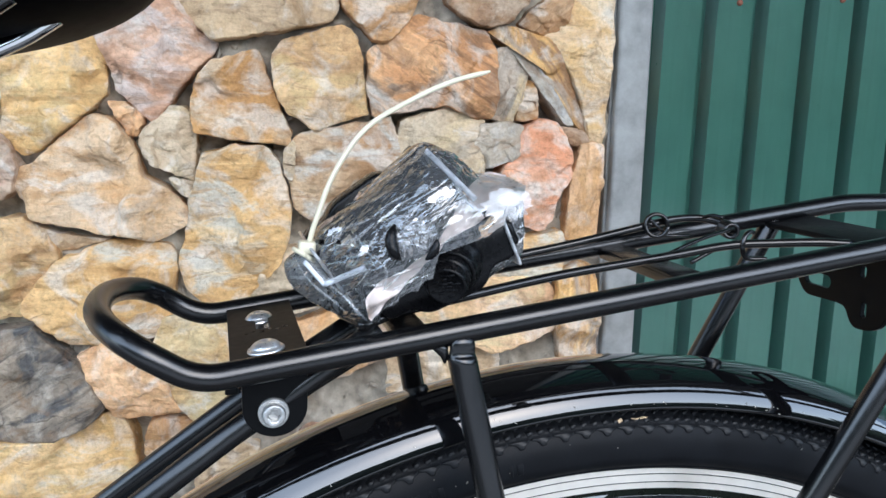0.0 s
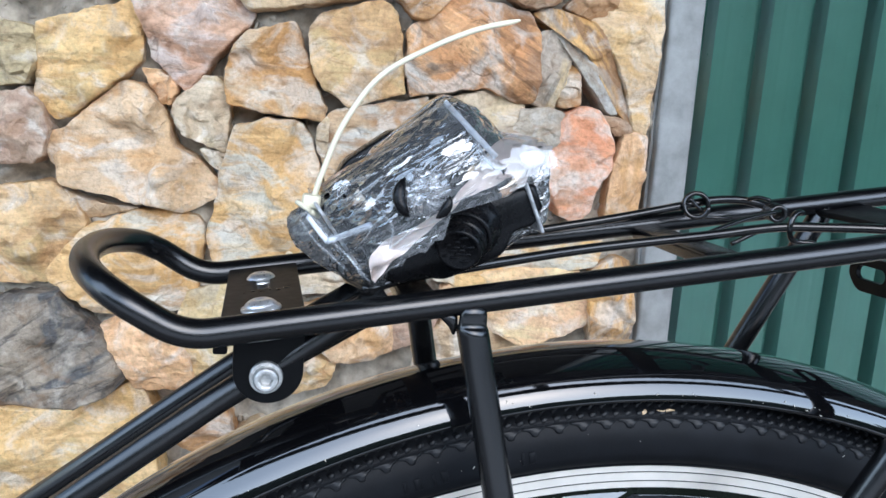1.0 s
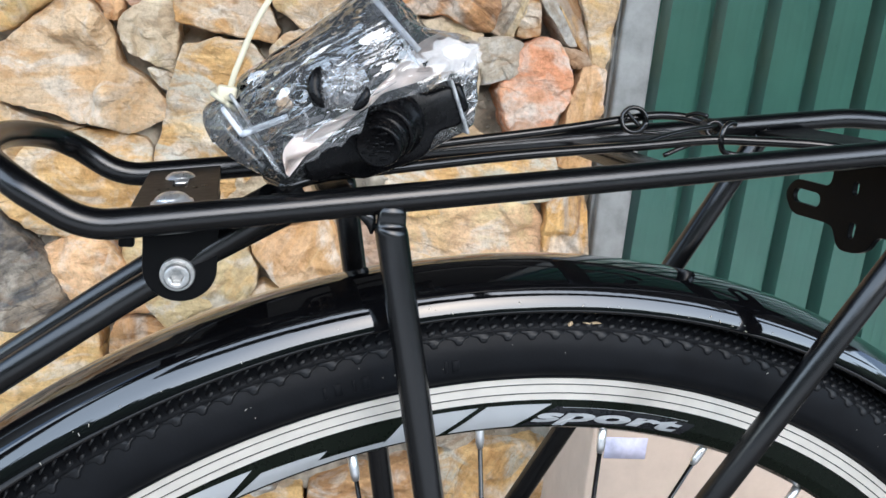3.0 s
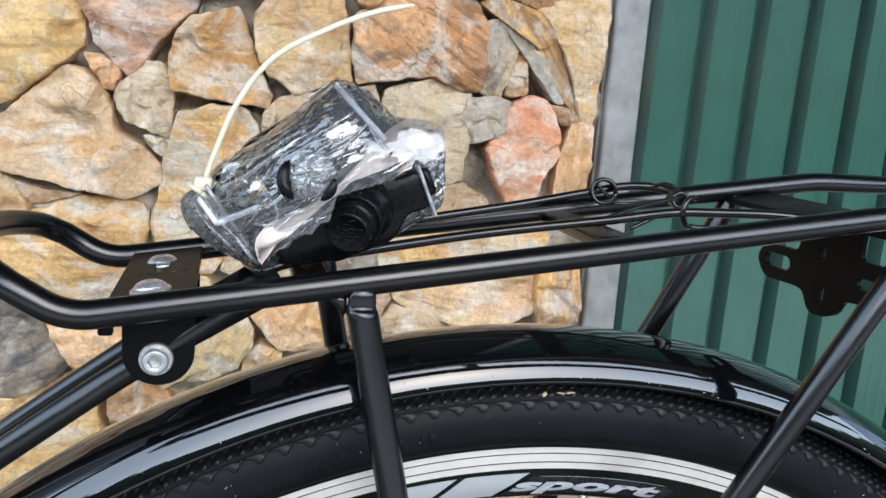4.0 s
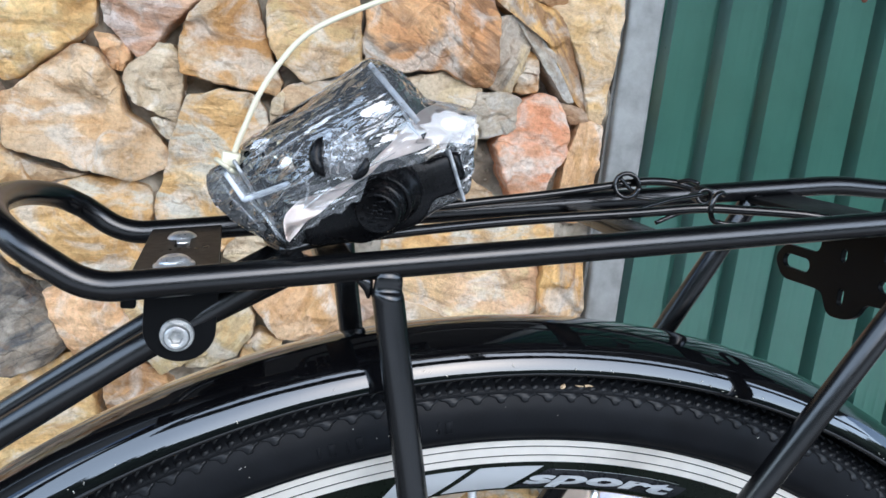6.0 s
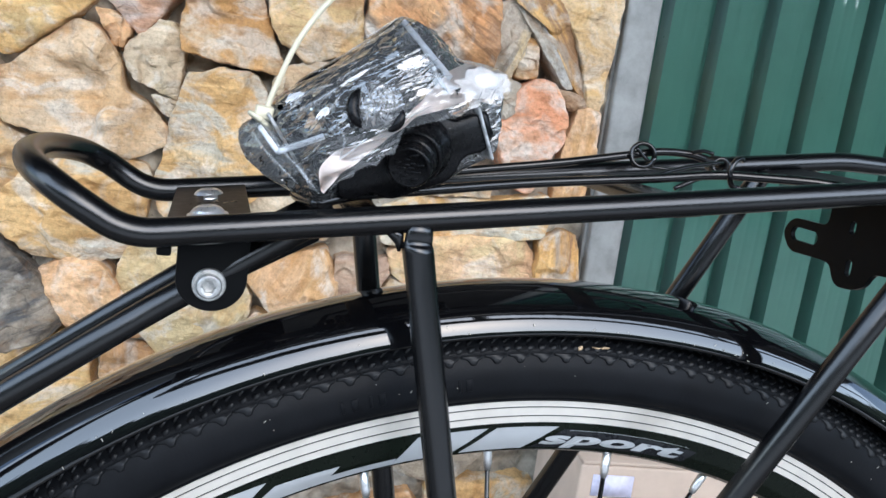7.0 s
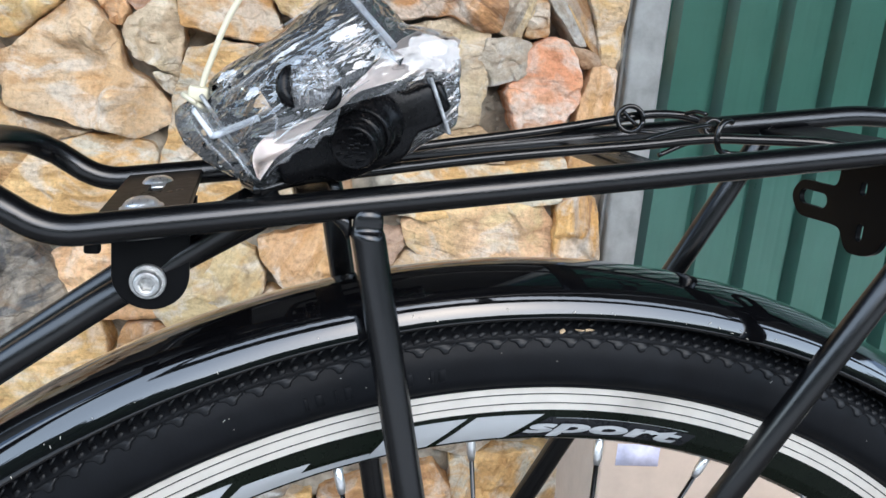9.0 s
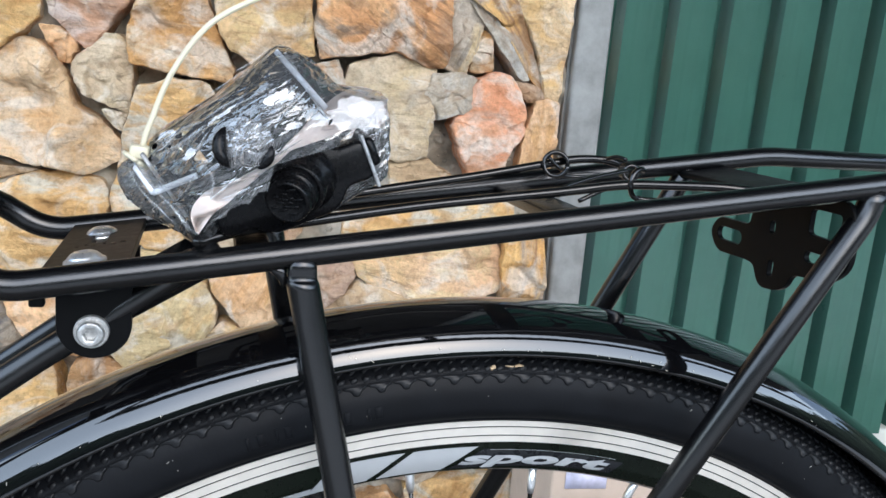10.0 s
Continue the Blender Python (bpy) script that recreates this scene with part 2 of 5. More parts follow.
RUBBER = plain("tyre_rubber", (0.0056, 0.0062, 0.0075), 0.45, vary=0.25, scale=70.0, relief=0.12, relief_scale=900.0, spec=0.10)
RIMBLACK = plain("rim_black", (0.0035, 0.0055, 0.0035), 0.28, vary=0.2, scale=60.0, spec=0.14)
DECALDARK = plain("decal_dark", (0.010, 0.011, 0.013), 0.28, vary=0.1, scale=60.0, spec=0.3)
DECAL = plain("decal_silver", (0.36, 0.375, 0.385), 0.4, 0.15, vary=0.04, scale=50.0)
BRAKE = plain("machined_aluminium", (0.86, 0.80, 0.72), 0.34, 0.8, vary=0.06, scale=90.0, relief=0.1, relief_scale=700.0)
ZINC = plain("zinc_plated_steel", (0.88, 0.88, 0.88), 0.30, 0.9, vary=0.15, scale=300.0, relief=0.1, relief_scale=900.0)
CHROME = plain("chrome", (0.75, 0.75, 0.76), 0.07, 1.0, vary=0.03)
SADDLE = plain("saddle_vinyl", (0.002, 0.002, 0.0022), 0.5, vary=0.2, relief=0.1, relief_scale=700.0, spec=0.02)
BLUE = plain("blue_vinyl", (0.02, 0.10, 0.45), 0.5)
WIRE = plain("black_spring_wire", (0.0045, 0.0045, 0.0045), 0.20, vary=0.2, scale=200.0, spec=0.5)
PEDAL = plain("black_plastic", (0.0035, 0.0035, 0.004), 0.27, vary=0.2, scale=120.0, relief=0.05, spec=0.16)
NYLON = plain("white_nylon", (0.62, 0.575, 0.43), 0.42, vary=0.04, scale=80.0)
PAPER = plain("pinkish_paper", (0.95, 0.84, 0.78), 0.7, vary=0.05, scale=40.0)
STRIP = plain("clear_reflector", (0.30, 0.31, 0.32), 0.12, 0.0, vary=0.8, scale=260.0, relief=0.6, relief_scale=900.0, coat=0.6)
CARD = plain("cardboard", (0.50, 0.39, 0.31), 0.85, vary=0.08, scale=30.0, relief=0.1)
PRINT = plain("printed_label", (0.62, 0.60, 0.74), 0.6, vary=0.25, scale=60.0)
LEAF = plain("dry_fleck", (0.50, 0.36, 0.22), 0.8)
DUST = plain("pale_dust", (0.45, 0.42, 0.36), 0.9)
STEEL = plain("dull_zinc_steel", (0.46, 0.46, 0.45), 0.42, 0.85, vary=0.25, scale=500.0, relief=0.3, relief_scale=1200.0)


def film_mat(name, haze_share, ior, relief):
    """Thin clear plastic film: lets all through, with a Fresnel gloss on creased relief."""
    m = bpy.data.materials.new(name)
    m.use_nodes = True
    nt = m.node_tree
    nt.nodes.clear()
    out = nt.nodes.new("ShaderNodeOutputMaterial")
    tr = nt.nodes.new("ShaderNodeBsdfTransparent")
    tr.inputs["Color"].default_value = (0.95, 0.96, 0.97, 1)
    haze = nt.nodes.new("ShaderNodeBsdfDiffuse")
    haze.inputs["Color"].default_value = (0.85, 0.87, 0.90, 1)
    body = nt.nodes.new("ShaderNodeMixShader")
    body.inputs["Fac"].default_value = haze_share
    nt.links.new(tr.outputs["BSDF"], body.inputs[1])
    nt.links.new(haze.outputs["BSDF"], body.inputs[2])
    gl = nt.nodes.new("ShaderNodeBsdfGlossy")
    gl.inputs["Roughness"].default_value = 0.04
    gl.inputs["Color"].default_value = (1.0, 1.0, 0.99, 1)
    fr = nt.nodes.new("ShaderNodeFresnel")
    fr.inputs["IOR"].default_value = ior
    mx = nt.nodes.new("ShaderNodeMixShader")
    nt.links.new(fr.outputs["Fac"], mx.inputs["Fac"])
    nt.links.new(body.outputs["Shader"], mx.inputs[1])
    nt.links.new(gl.outputs["BSDF"], mx.inputs[2])
    nt.links.new(mx.outputs["Shader"], out.inputs["Surface"])
    b = nt.nodes.new("ShaderNodeBump")
    b.inputs["Strength"].default_value, b.inputs["Distance"].default_value = 1.0, relief
    co = nt.nodes.new("ShaderNodeTexCoord")
    heights = []
    for lean, stretch, weight in ((-36, (16, 60, 170), 1.0), (-55, (34, 80, 300), 0.22), (-18, (26, 70, 210), 0.40)):
        turn = nt.nodes.new("ShaderNodeMapping")
        turn.vector_type = "TEXTURE"
        turn.inputs["Rotation"].default_value = (0, radians(lean), 0)
        turn.inputs["Scale"].default_value = tuple(1 / v for v in stretch)
        n = nt.nodes.new("ShaderNodeTexNoise")
        n.inputs["Scale"].default_value, n.inputs["Detail"].default_value, n.inputs["Distortion"].default_value = 1.0, 1.0, 0.5
        nt.links.new(co.outputs["Object"], turn.inputs["Vector"])
        nt.links.new(turn.outputs["Vector"], n.inputs["Vector"])
        level = nt.nodes.new("ShaderNodeMath")
        level.operation = "SUBTRACT"
        level.inputs[1].default_value = 0.5
        nt.links.new(n.outputs["Fac"], level.inputs[0])
        ridge = nt.nodes.new("ShaderNodeMath")
        ridge.operation = "ABSOLUTE"
        nt.links.new(level.outputs["Value"], ridge.inputs[0])
        share = nt.nodes.new("ShaderNodeMath")
        share.operation = "MULTIPLY_ADD"
        share.inputs[1].default_value = -weight
        nt.links.new(ridge.outputs["Value"], share.inputs[0])
        if heights:
            nt.links.new(heights[-1], share.inputs[2])
        heights.append(share.outputs["Value"])
    far = nt.nodes.new("ShaderNodeVectorMath")
    far.operation = "DISTANCE"
    far.inputs[1].default_value = (-0.080, -0.045, 0.765)
    nt.links.new(co.outputs["Object"], far.inputs[0])
    calm = nt.nodes.new("ShaderNodeMapRange")
    calm.inputs["From Min"].default_value, calm.inputs["From Max"].default_value = 0.016, 0.034
    calm.inputs["To Min"].default_value, calm.inputs["To Max"].default_value = 0.08, 1.0
    nt.links.new(far.outputs["Value"], calm.inputs["Value"])
    mul = nt.nodes.new("ShaderNodeMath")
    mul.operation = "MULTIPLY"
    nt.links.new(heights[-1], mul.inputs[0])
    nt.links.new(calm.outputs["Result"], mul.inputs[1])
    nt.links.new(mul.outputs["Value"], b.inputs["Height"])
    nt.links.new(b.outputs["Normal"], gl.inputs["Normal"])
    nt.links.new(b.outputs["Normal"], fr.inputs["Normal"])
    return m


FILM = film_mat("clear_film", 0.055, 1.9, 0.0040)
FROST = plain("frosted_clear_plastic", (0.66, 0.69, 0.74), 0.22, vary=0.2, scale=300.0, coat=0.5)
# creased film whose milky haze paints the bright streaks along folds
FOLD_GLINT = film_mat("fold_glint_film", 0.16, 2.0, 0.0022)
# films for added glare spots; the second whitens by haze
GLARE_FILM = film_mat("film_for_glare", 0.08, 2.1, 0.0004)
HAZE_GLARE = film_mat("milky_glare_film", 0.24, 1.34, 0.0006)


# ---- building helpers ----
def mesh_of(bm, name, material, smooth=True):
    me = bpy.data.meshes.new(name)
    bmesh.ops.recalc_face_normals(bm, faces=bm.faces[:])
    for f in bm.faces:
        f.smooth = smooth
    bm.to_mesh(me)
    bm.free()
    me.materials.append(material)
    return me


def part(name, bm, material, parent=None, label="", smooth=True):
    """Links a bmesh as one mesh object, under a thing or under a part."""
    ob = new(name, mesh_of(bm, name, material, smooth))
    ob.parent = parent
    if label:
        tagged(ob, label)
    return ob


def thing(name, label, category, kind="", group="", place=None):
    ob = new(name)
    ob.empty_display_size = 0.05
    if place:
        ob.matrix_world = place
    return tagged(ob, label, category, group, kind)


def box(size, at=(0, 0, 0), bevel=0.0, segs=2, m=None):
    bm = bmesh.new()
    bmesh.ops.create_cube(bm, size=1.0)
    bmesh.ops.scale(bm, vec=size, verts=bm.verts)
    if bevel:
        bmesh.ops.bevel(bm, geom=bm.edges[:], offset=bevel, segments=segs, affect="EDGES", profile=0.5)
    bmesh.ops.translate(bm, vec=at, verts=bm.verts)
    if m:
        bmesh.ops.transform(bm, matrix=m, verts=bm.verts)
    return bm


def smooth_path(points, steps=8, closed=False):
    """A Catmull-Rom line through the points."""
    p = [Vector(q) for q in points]
    n = len(p)
    out = []
    for i in range(n if closed else n - 1):
        a, b = p[i], p[(i + 1) % n]
        z = p[(i - 1) % n] if closed or i else a * 2 - b
        c = p[(i + 2) % n] if closed or i + 2 < n else b * 2 - a
        for k in range(steps):
            t = k / steps
            out.append(0.5 * (2 * a + (b - z) * t + (2 * z - 5 * a + 4 * b - c) * t * t + (3 * a - z - 3 * b + c) * t ** 3))
    if not closed:
        out.append(p[-1])
    return out


def bent_path(points, radius, steps=7):
    """Straight lengths between the points, with rounded bends."""
    p = [Vector(q) for q in points]
    out = [p[0]]
    for a, b, c in zip(p, p[1:], p[2:]):
        r = min(radius, (a - b).length * 0.49, (c - b).length * 0.49)
        s, e = b + (a - b).normalized() * r, b + (c - b).normalized() * r
        out += [(1 - t) ** 2 * s + 2 * t * (1 - t) * b + t * t * e for t in (k / steps for k in range(steps + 1))]
    return out + [p[-1]]


def sweep(path, radius, sides=16, closed=False, squash=None, bm=None):
    """A round bar along a path; radius is a number or one for each point; squash flattens it along world axes."""
    bm = bm or bmesh.new()
    n = len(path)
    rings, up = [], None
    for i, q in enumerate(path):
        if closed:
            d = (path[(i + 1) % n] - path[i - 1]).normalized()
        else:
            d = (path[min(i + 1, n - 1)] - path[max(i - 1, 0)]).normalized()
        if up is None:
            up = Vector((0, 0, 1)) if abs(d.z) < 0.9 else Vector((1, 0, 0))
        up = (up - d * up.dot(d)).normalized()
        side = d.cross(up)
        r = radius[i] if isinstance(radius, (list, tuple)) else radius
        s = squash[i] if squash else (1.0, 1.0)
        rings.append([bm.verts.new(q + r * (math.cos(a) * side * s[0] + math.sin(a) * up * s[1])) for a in (2 * math.pi * k / sides for k in range(sides))])
    for i in range(n if closed else n - 1):
        a, b = rings[i], rings[(i + 1) % n]
        for k in range(sides):
            bm.faces.new((a[k], a[(k + 1) % sides], b[(k + 1) % sides], b[k]))
    if not closed:
        bm.faces.new(rings[0])
        bm.faces.new(rings[-1])
    return bm


def lathe(profile, sides=32, axis_at=(0, 0, 0), m=None, bm=None):
    """Turns (radius, height) pairs round the z axis; ends at radius 0 close the shape."""
    bm = bm or bmesh.new()
    rings = []
    for r, h in profile:
        if r < 1e-7:
            rings.append([bm.verts.new((0, 0, h))])
        else:
            rings.append([bm.verts.new((r * math.cos(a), r * math.sin(a), h)) for a in (2 * math.pi * k / sides for k in range(sides))])
    for a, b in zip(rings, rings[1:]):
        for k in range(sides):
            j = (k + 1) % sides
            if len(a) == 1 and len(b) > 1:
                bm.faces.new((a[0], b[j], b[k]))
            elif len(b) == 1 and len(a) > 1:
                bm.faces.new((a[k], a[j], b[0]))
            elif len(a) > 1:
                bm.faces.new((a[k], a[j], b[j], b[k]))
    mat = Matrix.Translation(axis_at) @ (m or Matrix())
    bmesh.ops.transform(bm, matrix=mat, verts=bm.verts)
    return bm


def flat(outline, holes, thick, m, bevel=0.0):
    """A plate from a 2D outline with holes, as a bmesh."""
    cu = bpy.data.curves.new("flat", "CURVE")
    cu.dimensions, cu.fill_mode, cu.extrude = "2D", "BOTH", thick / 2
    cu.bevel_depth, cu.bevel_resolution = bevel, 1
    for loop in (outline, *holes):
        sp = cu.splines.new("POLY")
        sp.points.add(len(loop) - 1)
        for q, (x, y) in zip(sp.points, loop):
            q.co = (x, y, 0, 1)
        sp.use_cyclic_u = True
    ob = bpy.data.objects.new("flat", cu)
    scene.collection.objects.link(ob)
    me = bpy.data.meshes.new_from_object(ob.evaluated_get(bpy.context.evaluated_depsgraph_get()))
    bpy.data.objects.remove(ob)
    bm = bmesh.new()
    bm.from_mesh(me)
    bpy.data.meshes.remove(me)
    bmesh.ops.remove_doubles(bm, verts=bm.verts, dist=1e-6)
    bmesh.ops.transform(bm, matrix=m, verts=bm.verts)
    return bm


def slot_loop(cx, cy, half_len, r, angle=0.0, n=8):
    """A slot with round ends."""
    c, s = math.cos(angle), math.sin(angle)
    pts = []
    for end, start in ((1, -math.pi / 2), (-1, math.pi / 2)):
        for k in range(n + 1):
            a = start + math.pi * k / n
            x, y = end * half_len + r * math.cos(a), r * math.sin(a)
            pts.append((cx + c * x - s * y, cy + s * x + c * y))
    return pts


def round_loop(corners, radius, n=5):
    """A closed 2D outline with rounded corners."""
    p = [Vector((*q, 0)) for q in corners]
    out = []
    for i, b in enumerate(p):
        a, c = p[i - 1], p[(i + 1) % len(p)]
        r = min(radius, (a - b).length * 0.45, (c - b).length * 0.45)
        s, e = b + (a - b).normalized() * r, b + (c - b).normalized() * r
        for k in range(n + 1):
            t = k / n
            q = (1 - t) ** 2 * s + 2 * t * (1 - t) * b + t * t * e
            out.append((q.x, q.y))
    return out


# ---- setting ----
GROUND_Z = -0.0065
WALL = pose(0, 0.616, 0, 0, 0, -5.65)  # wall's own frame: x along it, z up, -y towards the bicycle

g = bmesh.new()
bmesh.ops.create_grid(g, x_segments=2, y_segments=2, size=60.0)
bmesh.ops.translate(g, vec=(0, 0, GROUND_Z - 0.03), verts=g.verts)
tagged(part("ground", g, CONCRETE), "pale concrete yard with stains in front of the porch", "ground", kind="structure")
slab = part("pavement", box((9.0, 1.70, 0.06), (0, -0.10, GROUND_Z - 0.03), 0.004), SLAB)
tagged(slab, "grey-brown porch slab under the bicycle", "pavement", kind="structure")

roof = part("ceiling", box((6.0, 2.10, 0.06), (1.55, -0.30, 2.57)), ROOF)
tagged(roof, "dark underside of a porch roof above the wall", "ceiling", kind="structure")
# unseen wall, added dark so the mudguard's crown reflects black
dark_fill_wall = part("wall_dark_fill", box((2.55, 0.12, 1.39), (0.285 - 1.275, 0.09, 1.15 + 0.695), m=WALL), ROOF)
tagged(dark_fill_wall, "unseen dark wall added above the stonework to blacken mudguard reflections", "wall", kind="structure")
for k in range(4):
    part("hanger", box((0.07, 0.05, 0.33), (-1.42 + 1.74 * k, -1.30, 2.385)), ROOF, roof)
part("eaves_beam", box((6.0, 0.06, 0.19), (1.55, -1.30, 2.130), 0.004), ROOF, roof)


def hedge_mass():
    """A long hedge with an uneven leafy top that grows into trees towards one end."""
    bm = bmesh.new()
    rows = []
    for k in range(321):
        x = -20.0 + 40.0 * k / 320
        wild = max(0.0, min(1.0, (-x - 2.2) / 4.0))
        top = 2.30 + 1.5 * wild + (0.25 + 1.4 * wild) * noise.noise(Vector((x * 0.7, 1.0, 0))) + (0.12 + 0.8 * wild) * noise.noise(Vector((x * 2.3, 5.0, 0))) + (0.08 + 0.5 * wild) * noise.noise(Vector((x * 7.0, 9.0, 0)))
        rows.append([bm.verts.new((x, y, z)) for y, z in ((-6.85, GROUND_Z - 0.03), (-6.85 + 0.2 * noise.noise(Vector((x * 3, 0, 4))), top * 0.6), (-7.0, top), (-7.4, top * 0.8), (-7.4, GROUND_Z - 0.03))])
    for a, b in zip(rows, rows[1:]):
        for j in range(5):
            bm.faces.new((a[j], b[j], b[(j + 1) % 5], a[(j + 1) % 5]))
    bm.faces.new(rows[0])
    bm.faces.new(rows[-1])
    bmesh.ops.recalc_face_normals(bm, faces=bm.faces[:])
    return bm


def side_hedge():
    """The hedge's return along the yard's far end."""
    bm = bmesh.new()
    rows = []
    for k in range(121):
        y = -7.0 + 12.0 * k / 120
        top = 2.9 + 0.8 * noise.noise(Vector((y * 0.8, 2.0, 3))) + 0.5 * noise.noise(Vector((y * 2.9, 6.0, 3))) + 0.3 * noise.noise(Vector((y * 8.0, 9.0, 3)))
        rows.append([bm.verts.new((x, y, z)) for x, z in ((8.6, GROUND_Z - 0.03), (8.6 + 0.25 * noise.noise(Vector((y * 3, 0, 4))), top * 0.6), (8.8, top), (9.2, GROUND_Z - 0.03))])
    for a, b in zip(rows, rows[1:]):
        for j in range(4):
            bm.faces.new((a[j], b[j], b[(j + 1) % 4], a[(j + 1) % 4]))
    bm.faces.new(rows[0])
    bm.faces.new(rows[-1])
    bmesh.ops.recalc_face_normals(bm, faces=bm.faces[:])
    return bm


tagged(part("backdrop", side_hedge(), HEDGE), "dark hedge along the end of the yard", "hedge", kind="structure")
back = part("backdrop", hedge_mass(), HEDGE)
tagged(back, "dark hedge across the yard behind the camera", "hedge", kind="structure")



def mortar_depth(u, z):
    """How far the mortar lies back: flush in places, deep open joints in others."""
    q = Vector((u, 3.0, z))
    return max(0.001, min(0.0500, 0.0240 + 0.0360 * noise.noise(q * 16) + 0.0070 * noise.noise(q * 55) + 0.0030 * noise.noise(q * 130)))


def mortar_face():
    """The wall's body with an uneven, trowelled mortar face."""
    bm = box((2.6, 0.16, 1.16), (0.285 - 1.3, 0.052 + 0.08, 0.57))
    nu, nz, u0, u1, z0, z1 = 280, 250, -0.62, 0.285, 0.25, 1.05
    grid = []
    for i in range(nu + 1):
        col = []
        for k in range(nz + 1):
            u, z = u0 + (u1 - u0) * i / nu, z0 + (z1 - z0) * k / nz
            col.append(bm.verts.new((u, mortar_depth(u, z), z)))
        grid.append(col)
    for a, b in zip(grid, grid[1:]):
        for k in range(nz):
            bm.faces.new((a[k], b[k], b[k + 1], a[k + 1]))
    bmesh.ops.transform(bm, matrix=WALL, verts=bm.verts)
    return bm


stone_wall = part("wall_stone", mortar_face(), MORTAR)
tagged(stone_wall, "rubble wall of cream, ochre and grey stones in recessed mortar", "wall", kind="structure")

post = thing("gate_post", "grey galvanised steel post between stone wall and green sheeting", "post", place=WALL @ pose(0.3060, 0, GROUND_Z))
part("post_body", box((0.040, 0.050, 2.46), (0, 0.019, 1.23), 0.004), GALV, post)
part("side_flange", box((0.004, 0.012, 2.46), (-0.0215, 0.014, 1.23), 0.001), GALV, post)


def corrugated(u0, u1, z0, z1, pitch, groove, depth, shift):
    """A profiled steel sheet: wide pans parted by narrow sunk grooves, each pan with two faint ribs."""
    bm = bmesh.new()
    xs = []
    u = u0 - pitch + shift
    while u < u1 + pitch:
        pan = pitch - groove
        row = [(0.0, 0.0), (pan * 0.26, 0.0), (pan * 0.35, 0.0003), (pan * 0.44, 0.0), (pan * 0.60, 0.0), (pan * 0.69, 0.0003), (pan * 0.78, 0.0), (pan, 0.0)]
        row += [(pan + groove * 0.05, depth), (pan + groove * 0.95, depth)]
        xs += [(u + a, b) for a, b in row if u0 <= u + a <= u1]
        u += pitch
    cols = [[bm.verts.new((x + 0.015 * (z - 0.93), y, z)) for z in (z0, (z0 + z1) / 2, z1)] for x, y in xs]
    for a, b in zip(cols, cols[1:]):
        for k in range(2):
            bm.faces.new((a[k], b[k], b[k + 1], a[k + 1]))
    bmesh.ops.solidify(bm, geom=bm.faces[:], thickness=0.0007)
    bmesh.ops.transform(bm, matrix=WALL, verts=bm.verts)
    return bm


sheet = part("wall_sheet", corrugated(0.318, 3.0, 0.385, 2.42, 0.0653, 0.0205, 0.030, 0.0245), GREEN, smooth=False)
tagged(sheet, "dark green painted profiled steel sheeting beside the post", "metal sheeting", kind="structure")
for u, z in ((0.4348, 0.958), (0.568, 0.967), (0.699, 0.975)):
    part("screw", lathe([(0.0, 0.003), (0.0020, 0.003), (0.0028, 0.0022), (0.0036, 0.0010), (0.0036, -0.001)], 10, m=Matrix.Rotation(radians(90), 4, "X"), axis_at=WALL @ Vector((u, -0.001, z))), SCREW, sheet, "small rusty fixing screw")
plinth = part("plinth", box((2.75, 0.12, 0.39 - GROUND_Z), (0.325 + 1.375, 0.064, (0.39 + GROUND_Z) / 2), 0.004, m=WALL), PLINTH)
tagged(plinth, "pale grey rendered plinth under the green sheeting", "plinth", kind="structure")

# a carton on the ground in front of the plinth
carton = thing("cardboard_box", "brown cardboard carton with a printed label, standing by the plinth", "box", place=WALL @ pose(0.522, -0.085, GROUND_Z))
part("carton_body", box((0.40, 0.15, 0.43), (-0.06, 0, 0.215), 0.003), CARD, carton)
part("carton_flap", box((0.395, 0.074, 0.004), (-0.06, -0.037, 0.4325), 0.001), CARD, carton)
part("label_sheet", box((0.046, 0.001, 0.024), (-0.222, -0.0756, 0.408)), PRINT, carton, "white and violet printed label")

# ---- bicycle: rear wheel, mudguard, rack and saddle ----
AX = Vector((0, 0, 0.345))
bike = thing("bicycle", "black city bicycle with rear luggage rack beside a stone wall", "bicycle", place=pose(0, 0, GROUND_Z))
HOME = Matrix.Translation((0, 0, -GROUND_Z))


def bike_part(name, bm, material, parent=None, label="", smooth=True):
    """A part of the bicycle, given in world places."""
    bmesh.ops.transform(bm, matrix=HOME, verts=bm.verts)
    return part(name, bm, material, parent or bike, label, smooth)


def ring_sweep(profile, a0, a1, steps, centre=AX, closed_profile=True, full=False):
    """Carries a (radius, y) profile round the wheel's axle from angle a0 to a1, in degrees from the top towards +x."""
    bm = bmesh.new()
    rows = []
    for i in range(steps if full else steps + 1):
        a = radians(a0 + (a1 - a0) * i / steps)
        rows.append([bm.verts.new((centre.x + r * math.sin(a), y, centre.z + r * math.cos(a))) for r, y in profile])
    n, m = len(profile), len(rows)
    for i in range(m if full else m - 1):
        p, q = rows[i], rows[(i + 1) % m]
        for k in range(n if closed_profile else n - 1):
            j = (k + 1) % n
            bm.faces.new((p[k], p[j], q[j], q[k]))
    if closed_profile and not full:
        bm.faces.new(rows[0])
        bm.faces.new(rows[-1])
    return bm


